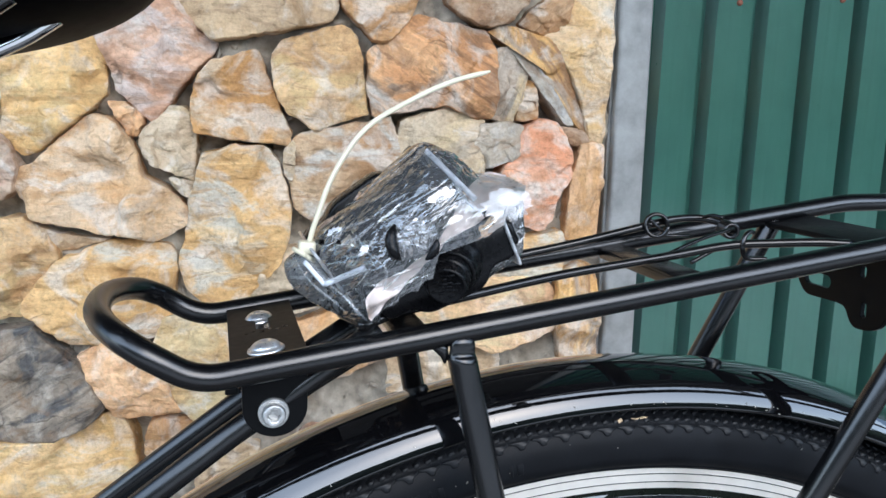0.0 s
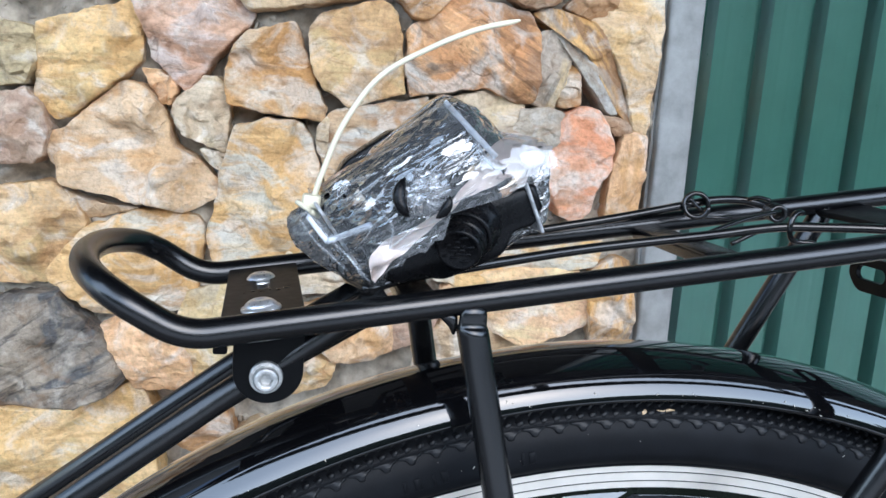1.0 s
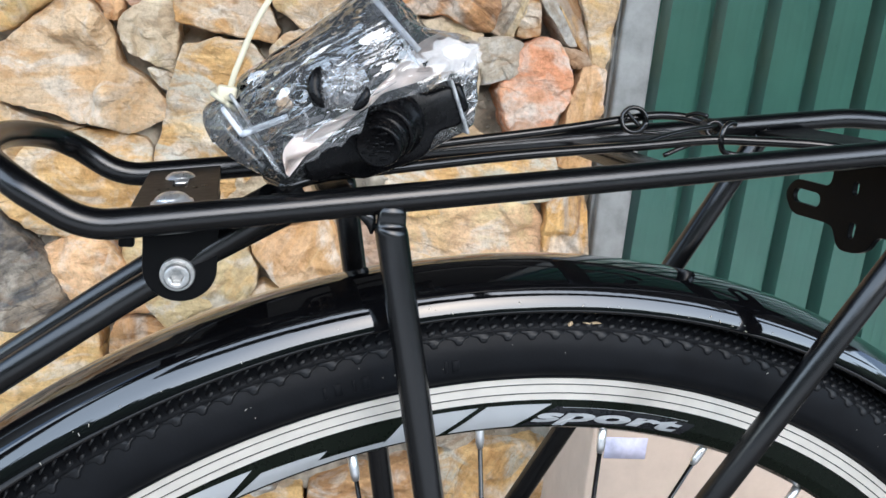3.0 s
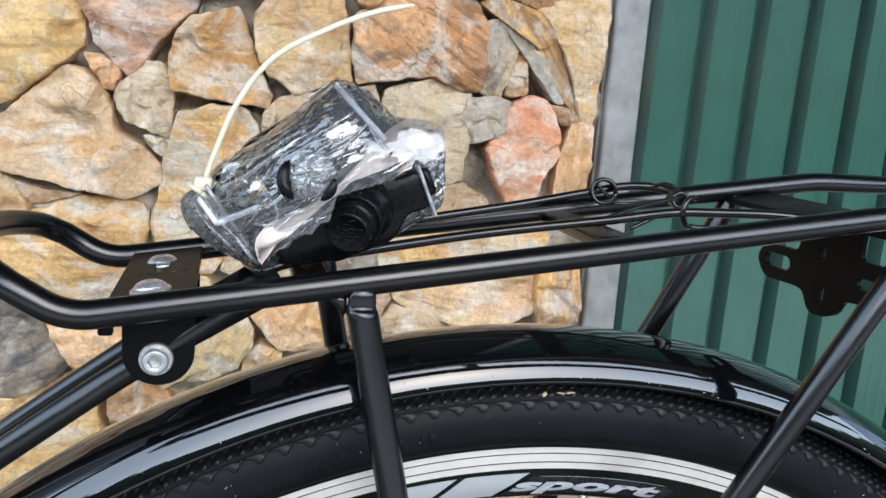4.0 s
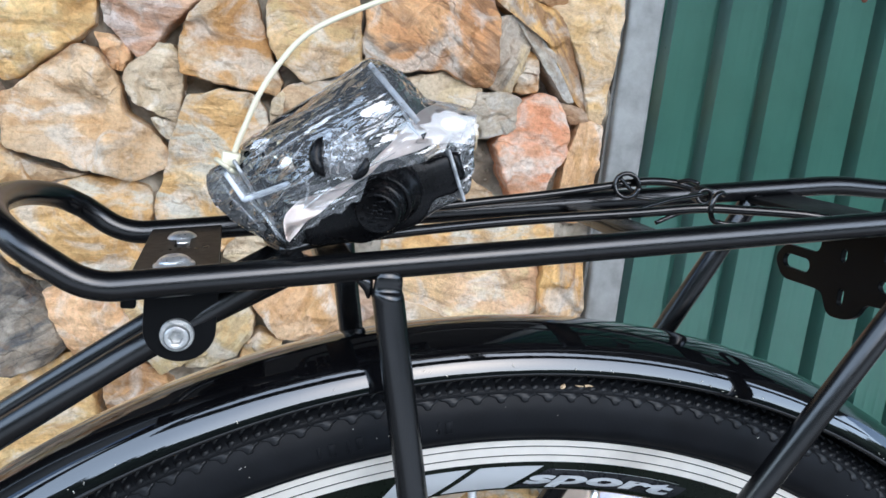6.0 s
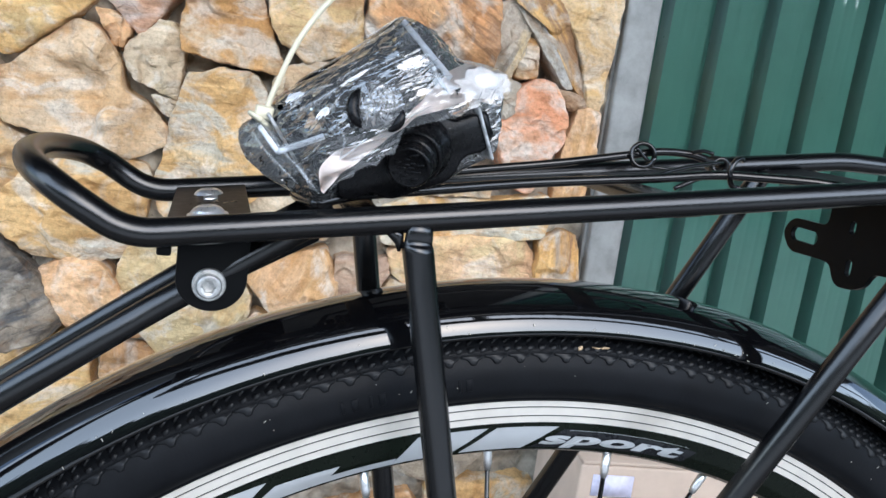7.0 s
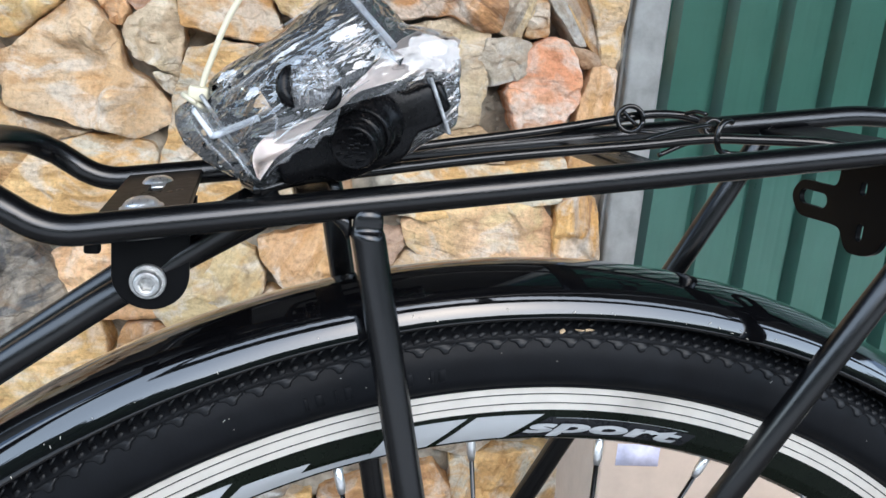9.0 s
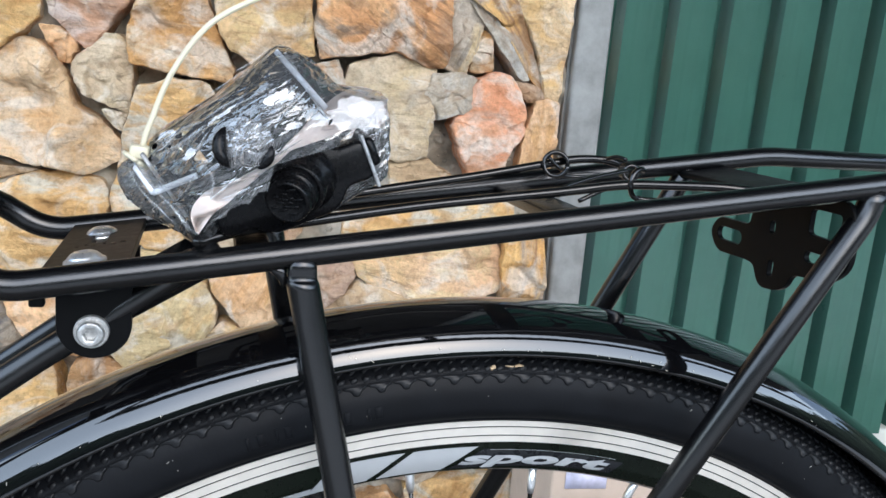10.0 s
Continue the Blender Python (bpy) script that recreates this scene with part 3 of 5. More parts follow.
# tyre
TR, TC = 0.0205, 0.331
tyre_profile = [(TC + (TR + 0.0007 * (33 < v < 147)) * math.sin(a), (TR + 0.0007 * (33 < v < 147)) * math.cos(a)) for v, a in ((v, radians(v)) for v in sorted(list(range(-36, 217, 9)) + [32, 34, 146, 148]))]
tyre_profile = [(0.3172, 0.0102), (0.3190, 0.0122), (0.3200, 0.0150), (0.3206, 0.0158), (0.3212, 0.0157), (0.3216, 0.0162)] + tyre_profile[2:-2] + [(0.3216, -0.0162), (0.3212, -0.0157), (0.3206, -0.0158), (0.3200, -0.0150), (0.3190, -0.0122), (0.3172, -0.0102)]
tyre = bike_part("tyre", ring_sweep(tyre_profile, 0, 360, 240, full=True), RUBBER, label="black rubber tyre with a lugged shoulder")


def on_tyre(theta, phi, lift=0.0):
    """A frame on the tyre's skin: theta round the wheel, phi from the crown towards the near side; x along the wheel, z out."""
    t, f = radians(theta), radians(phi)
    out = Vector((math.sin(t) * math.cos(f), -math.sin(f), math.cos(t) * math.cos(f)))
    along = Vector((math.cos(t), 0, -math.sin(t)))
    r = TC + (TR + lift) * math.cos(f)
    at = Vector((AX.x + r * math.sin(t), -(TR + lift) * math.sin(f), AX.z + r * math.cos(t)))
    across = out.cross(along)
    m = Matrix((along, across, out)).transposed().to_4x4()
    m.translation = at
    return m


def lug(kind):
    """One tread lug with a level top: a pointed shoulder block, a D-shaped block, or a slanting bar."""
    bm = bmesh.new()
    if kind == "wedge":
        base, h = [(-0.0050, 0.0022), (-0.0050, 0.0012), (-0.0024, 0.0004), (-0.0014, -0.0006), (-0.0010, -0.0016), (0.0002, -0.0021), (0.0018, -0.0018), (0.0022, -0.0008), (0.0032, 0.0002), (0.0050, 0.0010), (0.0051, 0.0022)], 0.0013
    elif kind == "dee":
        base, h = [(-0.0017, -0.0014), (0.0004, -0.0015), (0.0015, -0.0008), (0.0018, 0.0004), (0.0012, 0.0013), (-0.0017, 0.0015)], 0.0017
    else:
        base, h = [(-0.0019, -0.0007), (0.0019, -0.0009), (0.0021, 0.0005), (-0.0017, 0.0009)], 0.0016
    wide = 0.80 if kind == "wedge" else 0.70
    lo = [bm.verts.new((x, y, -0.0006)) for x, y in base]
    mid = [bm.verts.new((x * 0.92, y * 0.92 + 0.0001, h * 0.55 * (1.0 - 0.30 * (x < 0)))) for x, y in base]
    hi = [bm.verts.new((x * wide + 0.0002, y * wide + 0.0003, h * (1.0 - 0.35 * (x < 0)))) for x, y in base]
    bm.faces.new(hi)
    for k in range(len(base)):
        j = (k + 1) % len(base)
        bm.faces.new((lo[k], lo[j], mid[j], mid[k]))
        bm.faces.new((mid[k], mid[j], hi[j], hi[k]))
    return bm


def lugs(kind, phi, pitch, a0, a1, turn, flip=1):
    """Single lugs on the stretch that passes nearest; the rest of the row is joined."""
    me = mesh_of(lug(kind), "tread_lug", TREAD)
    rest = bmesh.new()
    a = -180.0
    while a < 180.0 - pitch / 2:
        m = on_tyre(a, phi * flip, 0.0) @ Matrix.Rotation(radians(turn * flip), 4, "Z") @ Matrix.Diagonal((1, flip, 1, 1))
        if flip > 0 and a0 <= a <= a1:
            ob = new("tread_lug", me)
            ob.parent = tyre
            ob.matrix_basis = HOME @ m
        else:
            one = lug(kind)
            bmesh.ops.transform(one, matrix=m, verts=one.verts)
            tmp = bpy.data.meshes.new("t")
            one.to_mesh(tmp)
            one.free()
            rest.from_mesh(tmp)
            bpy.data.meshes.remove(tmp)
        a += pitch
    ob = bike_part("tread", rest, TREAD, tyre)
    tagged(ob, kind="stuff")


lugs("wedge", 64, 1.72, -42, 36, 0)
lugs("dee", 52, 0.86, -40, 36, 12)
lugs("bar", 42, 0.86, 0, -1, 40)
lugs("bar", 31, 0.86, 0, -1, -35)
lugs("bar", 18, 0.86, 0, -1, 35)
lugs("wedge", 64, 1.72, 0, -1, 0, -1)


def raised(theta, w):
    """A low raised bar on the sidewall in place of moulded lettering."""
    bm = box((w, 0.0052, 0.0007), bevel=0.0002, segs=1)
    bmesh.ops.transform(bm, matrix=on_tyre(theta, 92, 0.0), verts=bm.verts)
    return bm


for th, w in ((-17.4, 0.0016), (-16.5, 0.0030), (-15.4, 0.0012), (-14.6, 0.0028), (-11.2, 0.0012), (-10.5, 0.0026), (-9.0, 0.0014), (-8.3, 0.0030)):
    bike_part("moulded_mark", raised(th, w), RUBBER, tyre)
m = on_tyre(0.05, 52, 0.0012)
bm = box((0.0026, 0.0017, 0.0012), bevel=0.0005, m=pose(0, 0, 0, 15, 10, 30))
bmesh.ops.transform(bm, matrix=m, verts=bm.verts)
bike_part("dry_leaf_crumb", bm, LEAF, tyre, "tan crumb stuck on the tread")
bm = sweep([on_tyre(a, 50 + b, 0.0012).translation for a, b in ((1.0, 0), (1.5, 1.2), (2.0, -0.6), (2.5, 0.3))], [0.0002, 0.0005, 0.0006, 0.0002], 6)
bike_part("dry_stem", bm, LEAF, tyre, "tan dry stem stuck on the tread")

# rim: machined brake track above a dark deep section
rim_profile = [(0.3185, 0.0118), (0.3084, 0.0118), (0.3080, 0.0114), (0.3000, 0.0108), (0.2945, 0.0085), (0.2925, 0.0050), (0.2925, -0.0050), (0.2945, -0.0085), (0.3000, -0.0108), (0.3080, -0.0114), (0.3084, -0.0118), (0.3185, -0.0118)]
rim = bike_part("rim", ring_sweep(rim_profile, 0, 360, 240, full=True), RIMBLACK, label="dark deep-section rim", smooth=False)
for y in (-0.0121, 0.0121):
    for r0, r1 in ((0.30865, 0.31135), (0.31190, 0.31535), (0.31590, 0.3184)):
        bike_part("brake_track", ring_sweep([(r0, y), (r1, y), (r1, y * 0.9), (r0, y * 0.9)], 0, 360, 240, full=True), BRAKE, rim, "bright machined aluminium band", smooth=False)


def side_y(r):
    """The near face of the rim at a radius."""
    return -np.interp(r, [0.2945, 0.3000, 0.3080], [0.0085, 0.0108, 0.0114]) - 0.0003


def rim_patch(corners, lift=0.0, n=14):
    """A thin printed patch on the rim's near side; corners are (degrees, radius), two on the inner edge and two on the outer."""
    (a0, r0), (a1, r1), (a2, r2), (a3, r3) = corners
    bm = bmesh.new()
    grid = []
    for i in range(n + 1):
        s = i / n
        col = []
        for k in range(5):
            t = k / 4
            a = radians((a0 + (a1 - a0) * s) * (1 - t) + (a3 + (a2 - a3) * s) * t)
            r = (r0 + (r1 - r0) * s) * (1 - t) + (r3 + (r2 - r3) * s) * t
            col.append(bm.verts.new((AX.x + r * math.sin(a), side_y(r) - lift, AX.z + r * math.cos(a))))
        grid.append(col)
    for p, q in zip(grid, grid[1:]):
        for k in range(4):
            bm.faces.new((p[k], q[k], q[k + 1], p[k + 1]))
    return bm


IN, TOP = 0.2955, 0.3064
bike_part("decal", rim_patch([(-8.7, IN), (-3.2, IN), (-0.1, TOP), (-5.5, TOP)]), DECAL, rim, "pale silver slanted block")
bike_part("decal", rim_patch([(-14.4, IN), (-9.5, IN), (-6.2, TOP), (-12.0, TOP)]), DECAL, rim, "pale silver slanted block")
bike_part("decal", rim_patch([(-25.6, IN), (-14.3, IN), (-13.9, 0.2983), (-19.3, 0.2983)]), DECAL, rim, "pale silver pointed stripe")
bike_part("decal", rim_patch([(-26.4, IN), (-19.5, 0.2975), (-18.4, 0.3016), (-23.6, 0.3024)], 0.0001), DECAL, rim, "pale silver pointed stripe")
bike_part("decal", rim_patch([(-34.0, IN), (-27.4, IN), (-24.1, 0.3052), (-30.0, TOP)]), DECAL, rim, "pale silver slanted block")
bike_part("name_panel", rim_patch([(-2.6, IN), (12.4, 0.2970), (13.4, 0.3036), (0.4, 0.3052)]), DECALDARK, rim, "dark glossy lettering panel")
bike_part("panel_line", rim_patch([(0.9, 0.30470), (12.5, 0.30455), (12.5, 0.3047), (0.9, 0.30488)], 0.0002, 24), DECAL, rim, "thin silver outline")


def lettering(word, theta, radius, size, pitch_scale):
    """Raised-free lettering laid round the rim with the built-in font."""
    cu = bpy.data.curves.new("word", "FONT")
    cu.body, cu.size, cu.shear, cu.offset, cu.align_x = word, size, 0.28, size * 0.045, "LEFT"
    cu.space_character = 1.05
    ob = bpy.data.objects.new("word", cu)
    scene.collection.objects.link(ob)
    me = bpy.data.meshes.new_from_object(ob.evaluated_get(bpy.context.evaluated_depsgraph_get()))
    bpy.data.objects.remove(ob)
    bm = bmesh.new()
    bm.from_mesh(me)
    bpy.data.meshes.remove(me)
    bmesh.ops.triangulate(bm, faces=bm.faces[:])
    for v in bm.verts:
        a, r = radians(theta) + v.co.x * pitch_scale / 0.300, radius + v.co.y
        v.co = (AX.x + r * math.sin(a), side_y(r) - 0.0008, AX.z + r * math.cos(a))
    return bm


bike_part("lettering", lettering("sport", -1.75, 0.2982, 0.0084, 3.55), DECAL, rim, "silver italic letters reading sport", smooth=False)

for k in range(32):
    th = radians(-5.35 + 11.25 * k)
    side = -1 if k % 2 else 1
    lean = radians((-1 if (k // 2) % 2 else 1) * 62)
    top = Vector((AX.x + 0.2915 * math.sin(th), side * 0.002, AX.z + 0.2915 * math.cos(th)))
    hub = Vector((AX.x + 0.022 * math.sin(th + lean), side * 0.030, AX.z + 0.022 * math.cos(th + lean)))
    d = (hub - top).normalized()
    bike_part("nipple", sweep([top - d * 0.003, top + d * 0.0085, top + d * 0.0115], [0.0021, 0.0020, 0.0014], 8), ZINC, rim, "silver spoke nipple")
    bike_part("spoke", sweep([top + d * 0.010, hub], 0.0011, 6), WIRE, rim)
bike_part("hub", lathe([(0, -0.05), (0.006, -0.05), (0.006, -0.034), (0.025, -0.032), (0.025, -0.028), (0.014, -0.022), (0.014, 0.022), (0.025, 0.028), (0.025, 0.032), (0.006, 0.034), (0.006, 0.06), (0, 0.06)], 24, AX, Matrix.Rotation(radians(90), 4, "X")), SATIN, label="black rear hub")

# mudguard
R0, R1, edge_y = 0.3522, 0.3692, 0.0267
climb, turned, flank = 0.0, 0.0, [(0.0, 0.0)]
for length, lean0, lean1, n in ((0.0022, 9, 16, 5), (0.0046, 16, 31, 12), (0.0044, 31, 37.5, 10), (0.0018, 38, 60, 6), (0.0150, 62, 78, 10), (0.0060, 78, 90, 8)):
    for k in range(n):
        lean = radians(lean0 + (lean1 - lean0) * (k + 0.5) / n)
        climb, turned = climb + length / n * math.cos(lean), turned + length / n * math.sin(lean)
        flank.append((climb, turned))
near_half = [(R0 + 0.0010 + (R1 - R0 - 0.0010) * c / climb, -edge_y * (1 - t / turned)) for c, t in flank]
guard = [(r, -y) for r, y in near_half] + [(r, y) for r, y in reversed(near_half[:-1])]
outer = [(R0 - 0.0002, edge_y - 0.0010), (R0 + 0.0002, edge_y - 0.0002)] + guard + [(R0 + 0.0002, -edge_y + 0.0002), (R0 - 0.0002, -edge_y + 0.0010)]
inner = [(r - 0.0016, y * 0.94) for r, y in reversed(guard)]
mudguard = bike_part("mudguard", ring_sweep(outer + inner, -82, 96, 200, Vector((0.001, 0, 0.345))), GLOSS, label="glossy black mudguard over the tyre")


# dust and grit on the mudguard and tyre
grit = bmesh.new()
rng = random.Random(31)
for k in range(46):
    th = radians(rng.uniform(-48, 30))
    if k % 3:
        r, y = rng.choice(near_half[1:14])
        y -= 0.0002
    else:
        f = radians(rng.uniform(70, 98))
        r, y = TC + (TR + 0.0002) * math.cos(f), -(TR + 0.0002) * math.sin(f)
    one = bmesh.ops.create_cube(grit, size=1.0)["verts"]
    bmesh.ops.scale(grit, vec=(rng.choice((0.0003, 0.0004, 0.0012)), 0.00012, 0.00028), verts=one)
    bmesh.ops.rotate(grit, matrix=Matrix.Rotation(rng.uniform(0, 3), 3, "Y"), verts=one)
    bmesh.ops.translate(grit, vec=(0.001 * (k % 3 > 0) + r * math.sin(th), y, AX.z + r * math.cos(th)), verts=one)
tagged(bike_part("grit", grit, DUST, mudguard, "pale specks of dust and grit"), kind="stuff")


# luggage rack
def rail_z(x):
    """Height of the rack's deck line."""
    return 0.7557 + 0.1470 * x if x < 0.1640 else 0.7798 + 0.006 * (x - 0.1640)


RW, RT = 0.0484, 0.0050
half = [(0.330, RW, rail_z(0.330)), (0.1640, RW, rail_z(0.1640)), (-0.1812, RW, rail_z(-0.1812)), (-0.198, RW * 0.995, 0.7395)]
hoop = [(-0.2065, 0.0425, 0.7440), (-0.2140, 0.0290, 0.7468), (-0.2180, 0.0110, 0.7480), (-0.2180, -0.0110, 0.7480), (-0.2140, -0.0290, 0.7468), (-0.2065, -0.0425, 0.7440)]
line = bent_path(half, 0.010)[:-1] + smooth_path([half[-1]] + hoop + [(half[-1][0], -half[-1][1], half[-1][2])], 5) + bent_path([(x, -y, z) for x, y, z in reversed(half)], 0.010)[1:]
rack = bike_part("luggage_rack", sweep(line, RT, 20), SATIN, label="satin black tubular luggage rack")
bike_part("end_tube", sweep([Vector((0.33, -RW, rail_z(0.33))), Vector((0.33, RW, rail_z(0.33)))], RT, 14), SATIN, rack)


def cross_bar(x, dz, width, thick):
    return box((width, 2 * RW - 0.004, thick), bevel=0.0012, m=pose(x, 0, rail_z(x) + dz, 0, -math.degrees(math.atan(0.147)), 0))


bike_part("cross_bar", cross_bar(0.022, -0.003, 0.013, 0.006), SATIN, rack)
bike_part("cross_bar", cross_bar(-0.100, -0.003, 0.013, 0.006), SATIN, rack)
bike_part("rear_cross_bar", cross_bar(0.1255, -0.0040, 0.026, 0.0032), PLATE, rack)

def loft(rows, n=28):
    """A skin over level oval sections: each a centre and two half widths."""
    bm = bmesh.new()
    rings = [[bm.verts.new(c + Vector((rx * math.cos(2 * math.pi * k / n), ry * math.sin(2 * math.pi * k / n), 0))) for k in range(n)] for c, rx, ry in rows]
    for a, b in zip(rings, rings[1:]):
        for k in range(n):
            bm.faces.new((a[k], a[(k + 1) % n], b[(k + 1) % n], b[k]))
    bm.faces.new(rings[0])
    bm.faces.new(rings[-1])
    bmesh.ops.recalc_face_normals(bm, faces=bm.faces[:])
    return bm


# near legs at y < 0, far legs at y > 0; each front leg is pressed flat below its weld
for s in (-1, 1):
    shift = 0.0 if s < 0 else -0.0040
    top, low = Vector((-0.0868 + shift, s * RW, rail_z(-0.0868 + shift) - 0.002)), Vector((-0.0020 + 2 * shift, s * 0.076, 0.352))
    head = [(0.7421, -0.0857, 0.0030, 0.0010, 0.0008), (0.7417, -0.0857, 0.0031, 0.0026, 0.0015), (0.7408, -0.0857, 0.0032, 0.0040, 0.0022), (0.7392, -0.0857, 0.0032, 0.0048, 0.0026), (0.7368, -0.0857, 0.0030, 0.0050, 0.0027), (0.7349, -0.0857, 0.0026, 0.0051, 0.0028), (0.7341, -0.0857, 0.0022, 0.0055, 0.0040), (0.7334, -0.0856, 0.0018, 0.0058, 0.0055), (0.7315, -0.0850, 0.0014, 0.0058, 0.0058)]
    rows = [(Vector((x + 0.0010 + shift, s * (RW + dy), z)), rx, ry) for z, x, dy, rx, ry in head]
    rows += [(rows[-1][0].lerp(low, t), 0.0057, 0.0057) for t in (0.03, 0.08, 0.2, 0.5, 1.0)]
    front_leg = bike_part("rack_leg", loft(rows), SATIN, rack)
    bike_part("weld_collar", sweep([top + Vector((dx, s * dy, dz)) for dx, dy, dz in ((-0.0105, 0.0, -0.0020), (-0.0075, 0.0002, -0.0032), (-0.0050, 0.0004, -0.0046), (-0.0042, 0.0006, -0.0072), (-0.0040, 0.0006, -0.0100))], [0.0006, 0.0020, 0.0026, 0.0016, 0.0005], 16), SATIN, front_leg, "rough weld bead")
    rt = Vector((0.1475, s * RW, rail_z(0.1475) - 0.002)) if s < 0 else Vector((0.1191, s * RW, rail_z(0.1191) - 0.002))
    rl = Vector((-0.0325, -0.0575, 0.4916)) if s < 0 else Vector((-0.0203, 0.0616, 0.490))
    rk = rt + Vector((-0.0025, 0, -0.010)) if s < 0 else rt + Vector((-0.0037, 0.0003, -0.0075))
    rear_leg = bike_part("rack_leg", sweep(bent_path([rt, rk, rl], 0.008), 0.0054, 18), SATIN, rack)
    bike_part("weld_collar", sweep([rt + Vector((-0.0062, 0, -0.0030)), rt + Vector((-0.0010, s * 0.0006, -0.0042)), rt + Vector((0.0058, 0, -0.0026))], [0.0018, 0.0048, 0.0018], 12), SATIN, rear_leg, "rough weld bead")

# front mounting plate, ears and struts
PT = math.degrees(math.atan(0.147))
plate_m = pose(-0.1555, 0, rail_z(-0.1555) + 0.0004, 0, -PT, 0)
out = round_loop([(-0.0140, -0.0470), (0.0140, -0.0470), (0.0140, 0.0470), (-0.0140, 0.0470)], 0.002)
bike_part("mounting_plate", flat(out, [slot_loop(0.0, -0.028, 0.009, 0.0030, radians(90)), slot_loop(0.0, 0.012, 0.009, 0.0030, radians(90))], 0.0022, plate_m, 0.0003), PLATE, rack, "flat black slotted plate", smooth=False)
for k, y in enumerate((-0.0405, -0.0425, -0.0385, -0.0395, 0.030, 0.031)):
    bike_part("stamped_mark", box((0.0012 + 0.0006 * (k % 3), 0.0030, 0.0002), m=plate_m @ pose(-0.007 + 0.0032 * k, -0.004 + 0.002 * (k % 2), 0.0013)), WIRE, rack)


def ear(y):
    """A rounded lug that hangs below the plate."""
    outline = [(-0.0119, 0.020), (-0.0119, 0.0)] + [(0.0119 * -math.cos(a), -0.0114 * math.sin(a)) for a in (math.pi * k / 18 for k in range(1, 18))] + [(0.0119, 0.0), (0.0119, 0.020)]
    return flat(outline, [], 0.0030, pose(-0.1532, y, 0.7124, 90, 0, 0), 0.0004)


bike_part("bracket_ear", ear(-0.0320), PLATE, rack, smooth=False)
bike_part("bracket_ear", ear(0.0040), PLATE, rack, smooth=False)


def button_bolt(at, m, r):
    """A socket cap bolt with a hollow hexagon, on a flat washer; its axis is the local z."""
    bm = lathe([(0, -0.001), (r * 1.24, -0.001), (r * 1.28, -0.0006), (r * 1.28, 0.0006), (r * 1.22, 0.0010), (r * 0.98, 0.0010), (r * 0.97, 0.0034), (r * 0.90, 0.0043), (r * 0.80, 0.0046), (r * 0.60, 0.0046)], 36)
    hexa = [(r * 0.52 * math.cos(k * math.pi / 3), r * 0.52 * math.sin(k * math.pi / 3)) for k in range(6)]
    a = [bm.verts.new((x, y, 0.0044)) for x, y in hexa]
    b = [bm.verts.new((x * 0.96, y * 0.96, 0.0016)) for x, y in hexa]
    rim_ring = [bm.verts.new((r * 0.60 * math.cos(k * math.pi / 18), r * 0.60 * math.sin(k * math.pi / 18), 0.0046)) for k in range(36)]
    for k in range(6):
        j = (k + 1) % 6
        bm.faces.new((a[k], a[j], b[j], b[k]))
        for n in range(6):
            bm.faces.new((rim_ring[6 * k + n], rim_ring[(6 * k + n + 1) % 36], a[k if n < 3 else j]))
        bm.faces.new((a[k], rim_ring[6 * k + 3], a[j]))
    bm.faces.new(b)
    for k in range(7):
        w = math.radians(60 + 10 * k)
        tick = box((r * 0.05, r * 0.16, 0.0003), m=Matrix.Translation((r * 0.70 * math.cos(w), r * 0.70 * math.sin(w), 0.0046)) @ Matrix.Rotation(w + 1.57, 4, "Z"))
        tmp = bpy.data.meshes.new("tick")
        tick.to_mesh(tmp)
        tick.free()
        bm.from_mesh(tmp)
        bpy.data.meshes.remove(tmp)
    bmesh.ops.transform(bm, matrix=Matrix.Translation(at) @ m, verts=bm.verts)
    return bm


FRONT = Matrix.Rotation(radians(90), 4, "X")
bike_part("socket_bolt", button_bolt((-0.1539, -0.0345, 0.7106), FRONT, 0.0046), STEEL, rack, "zinc-plated socket bolt", smooth=False)
for y, rise in ((-0.0320, 0.0026), (0.0205, 0.0010)):
    m = pose(-0.1564, y, rail_z(-0.1562) + rise, 0, -PT, 0)
    bike_part("pan_bolt", lathe([(0, -0.0045), (0.0028, -0.0045), (0.0028, -0.0010), (0.0070, -0.0010), (0.0071, -0.0004), (0.0069, 0.0002), (0.0060, 0.0003), (0.0056, 0.0012), (0.0046, 0.0022), (0.0032, 0.0029), (0.0017, 0.0031), (0.0014, 0.0022), (0, 0.0022)], 28, m=m), ZINC, rack, "zinc-plated pan-head bolt")

# struts down to the seat stays
bike_part("strut", sweep(bent_path([(-0.1120, -0.0300, 0.7402), (-0.1275, -0.0300, 0.7298), (-0.1520, -0.0290, 0.7125), (-0.170, -0.0280, 0.7005), (-0.330, -0.0390, 0.5850)], 0.012), 0.0050, 16), SATIN, rack)
bike_part("strut", sweep(bent_path([(-0.1160, -0.0010, 0.7375), (-0.1540, -0.0008, 0.7132), (-0.1700, 0.0, 0.7013), (-0.330, 0.011, 0.5795)], 0.012), 0.0045, 16), SATIN, rack)
bike_part("strut_blade", box((0.034, 0.0030, 0.0125), bevel=0.0008, m=pose(-0.1335, -0.0265, 0.7250, 0, -31, 0)), PLATE, rack)
bike_part("bracket_flange", box((0.0024, 0.030, 0.016), (-0.1426, -0.0180, 0.7205), 0.0008), PLATE, rack)
bike_part("cable_stop", box((0.0048, 0.004, 0.0044), bevel=0.0008, m=pose(-0.1694, -0.0440, rail_z(-0.1694) - 0.0064)), PLATE, rack)

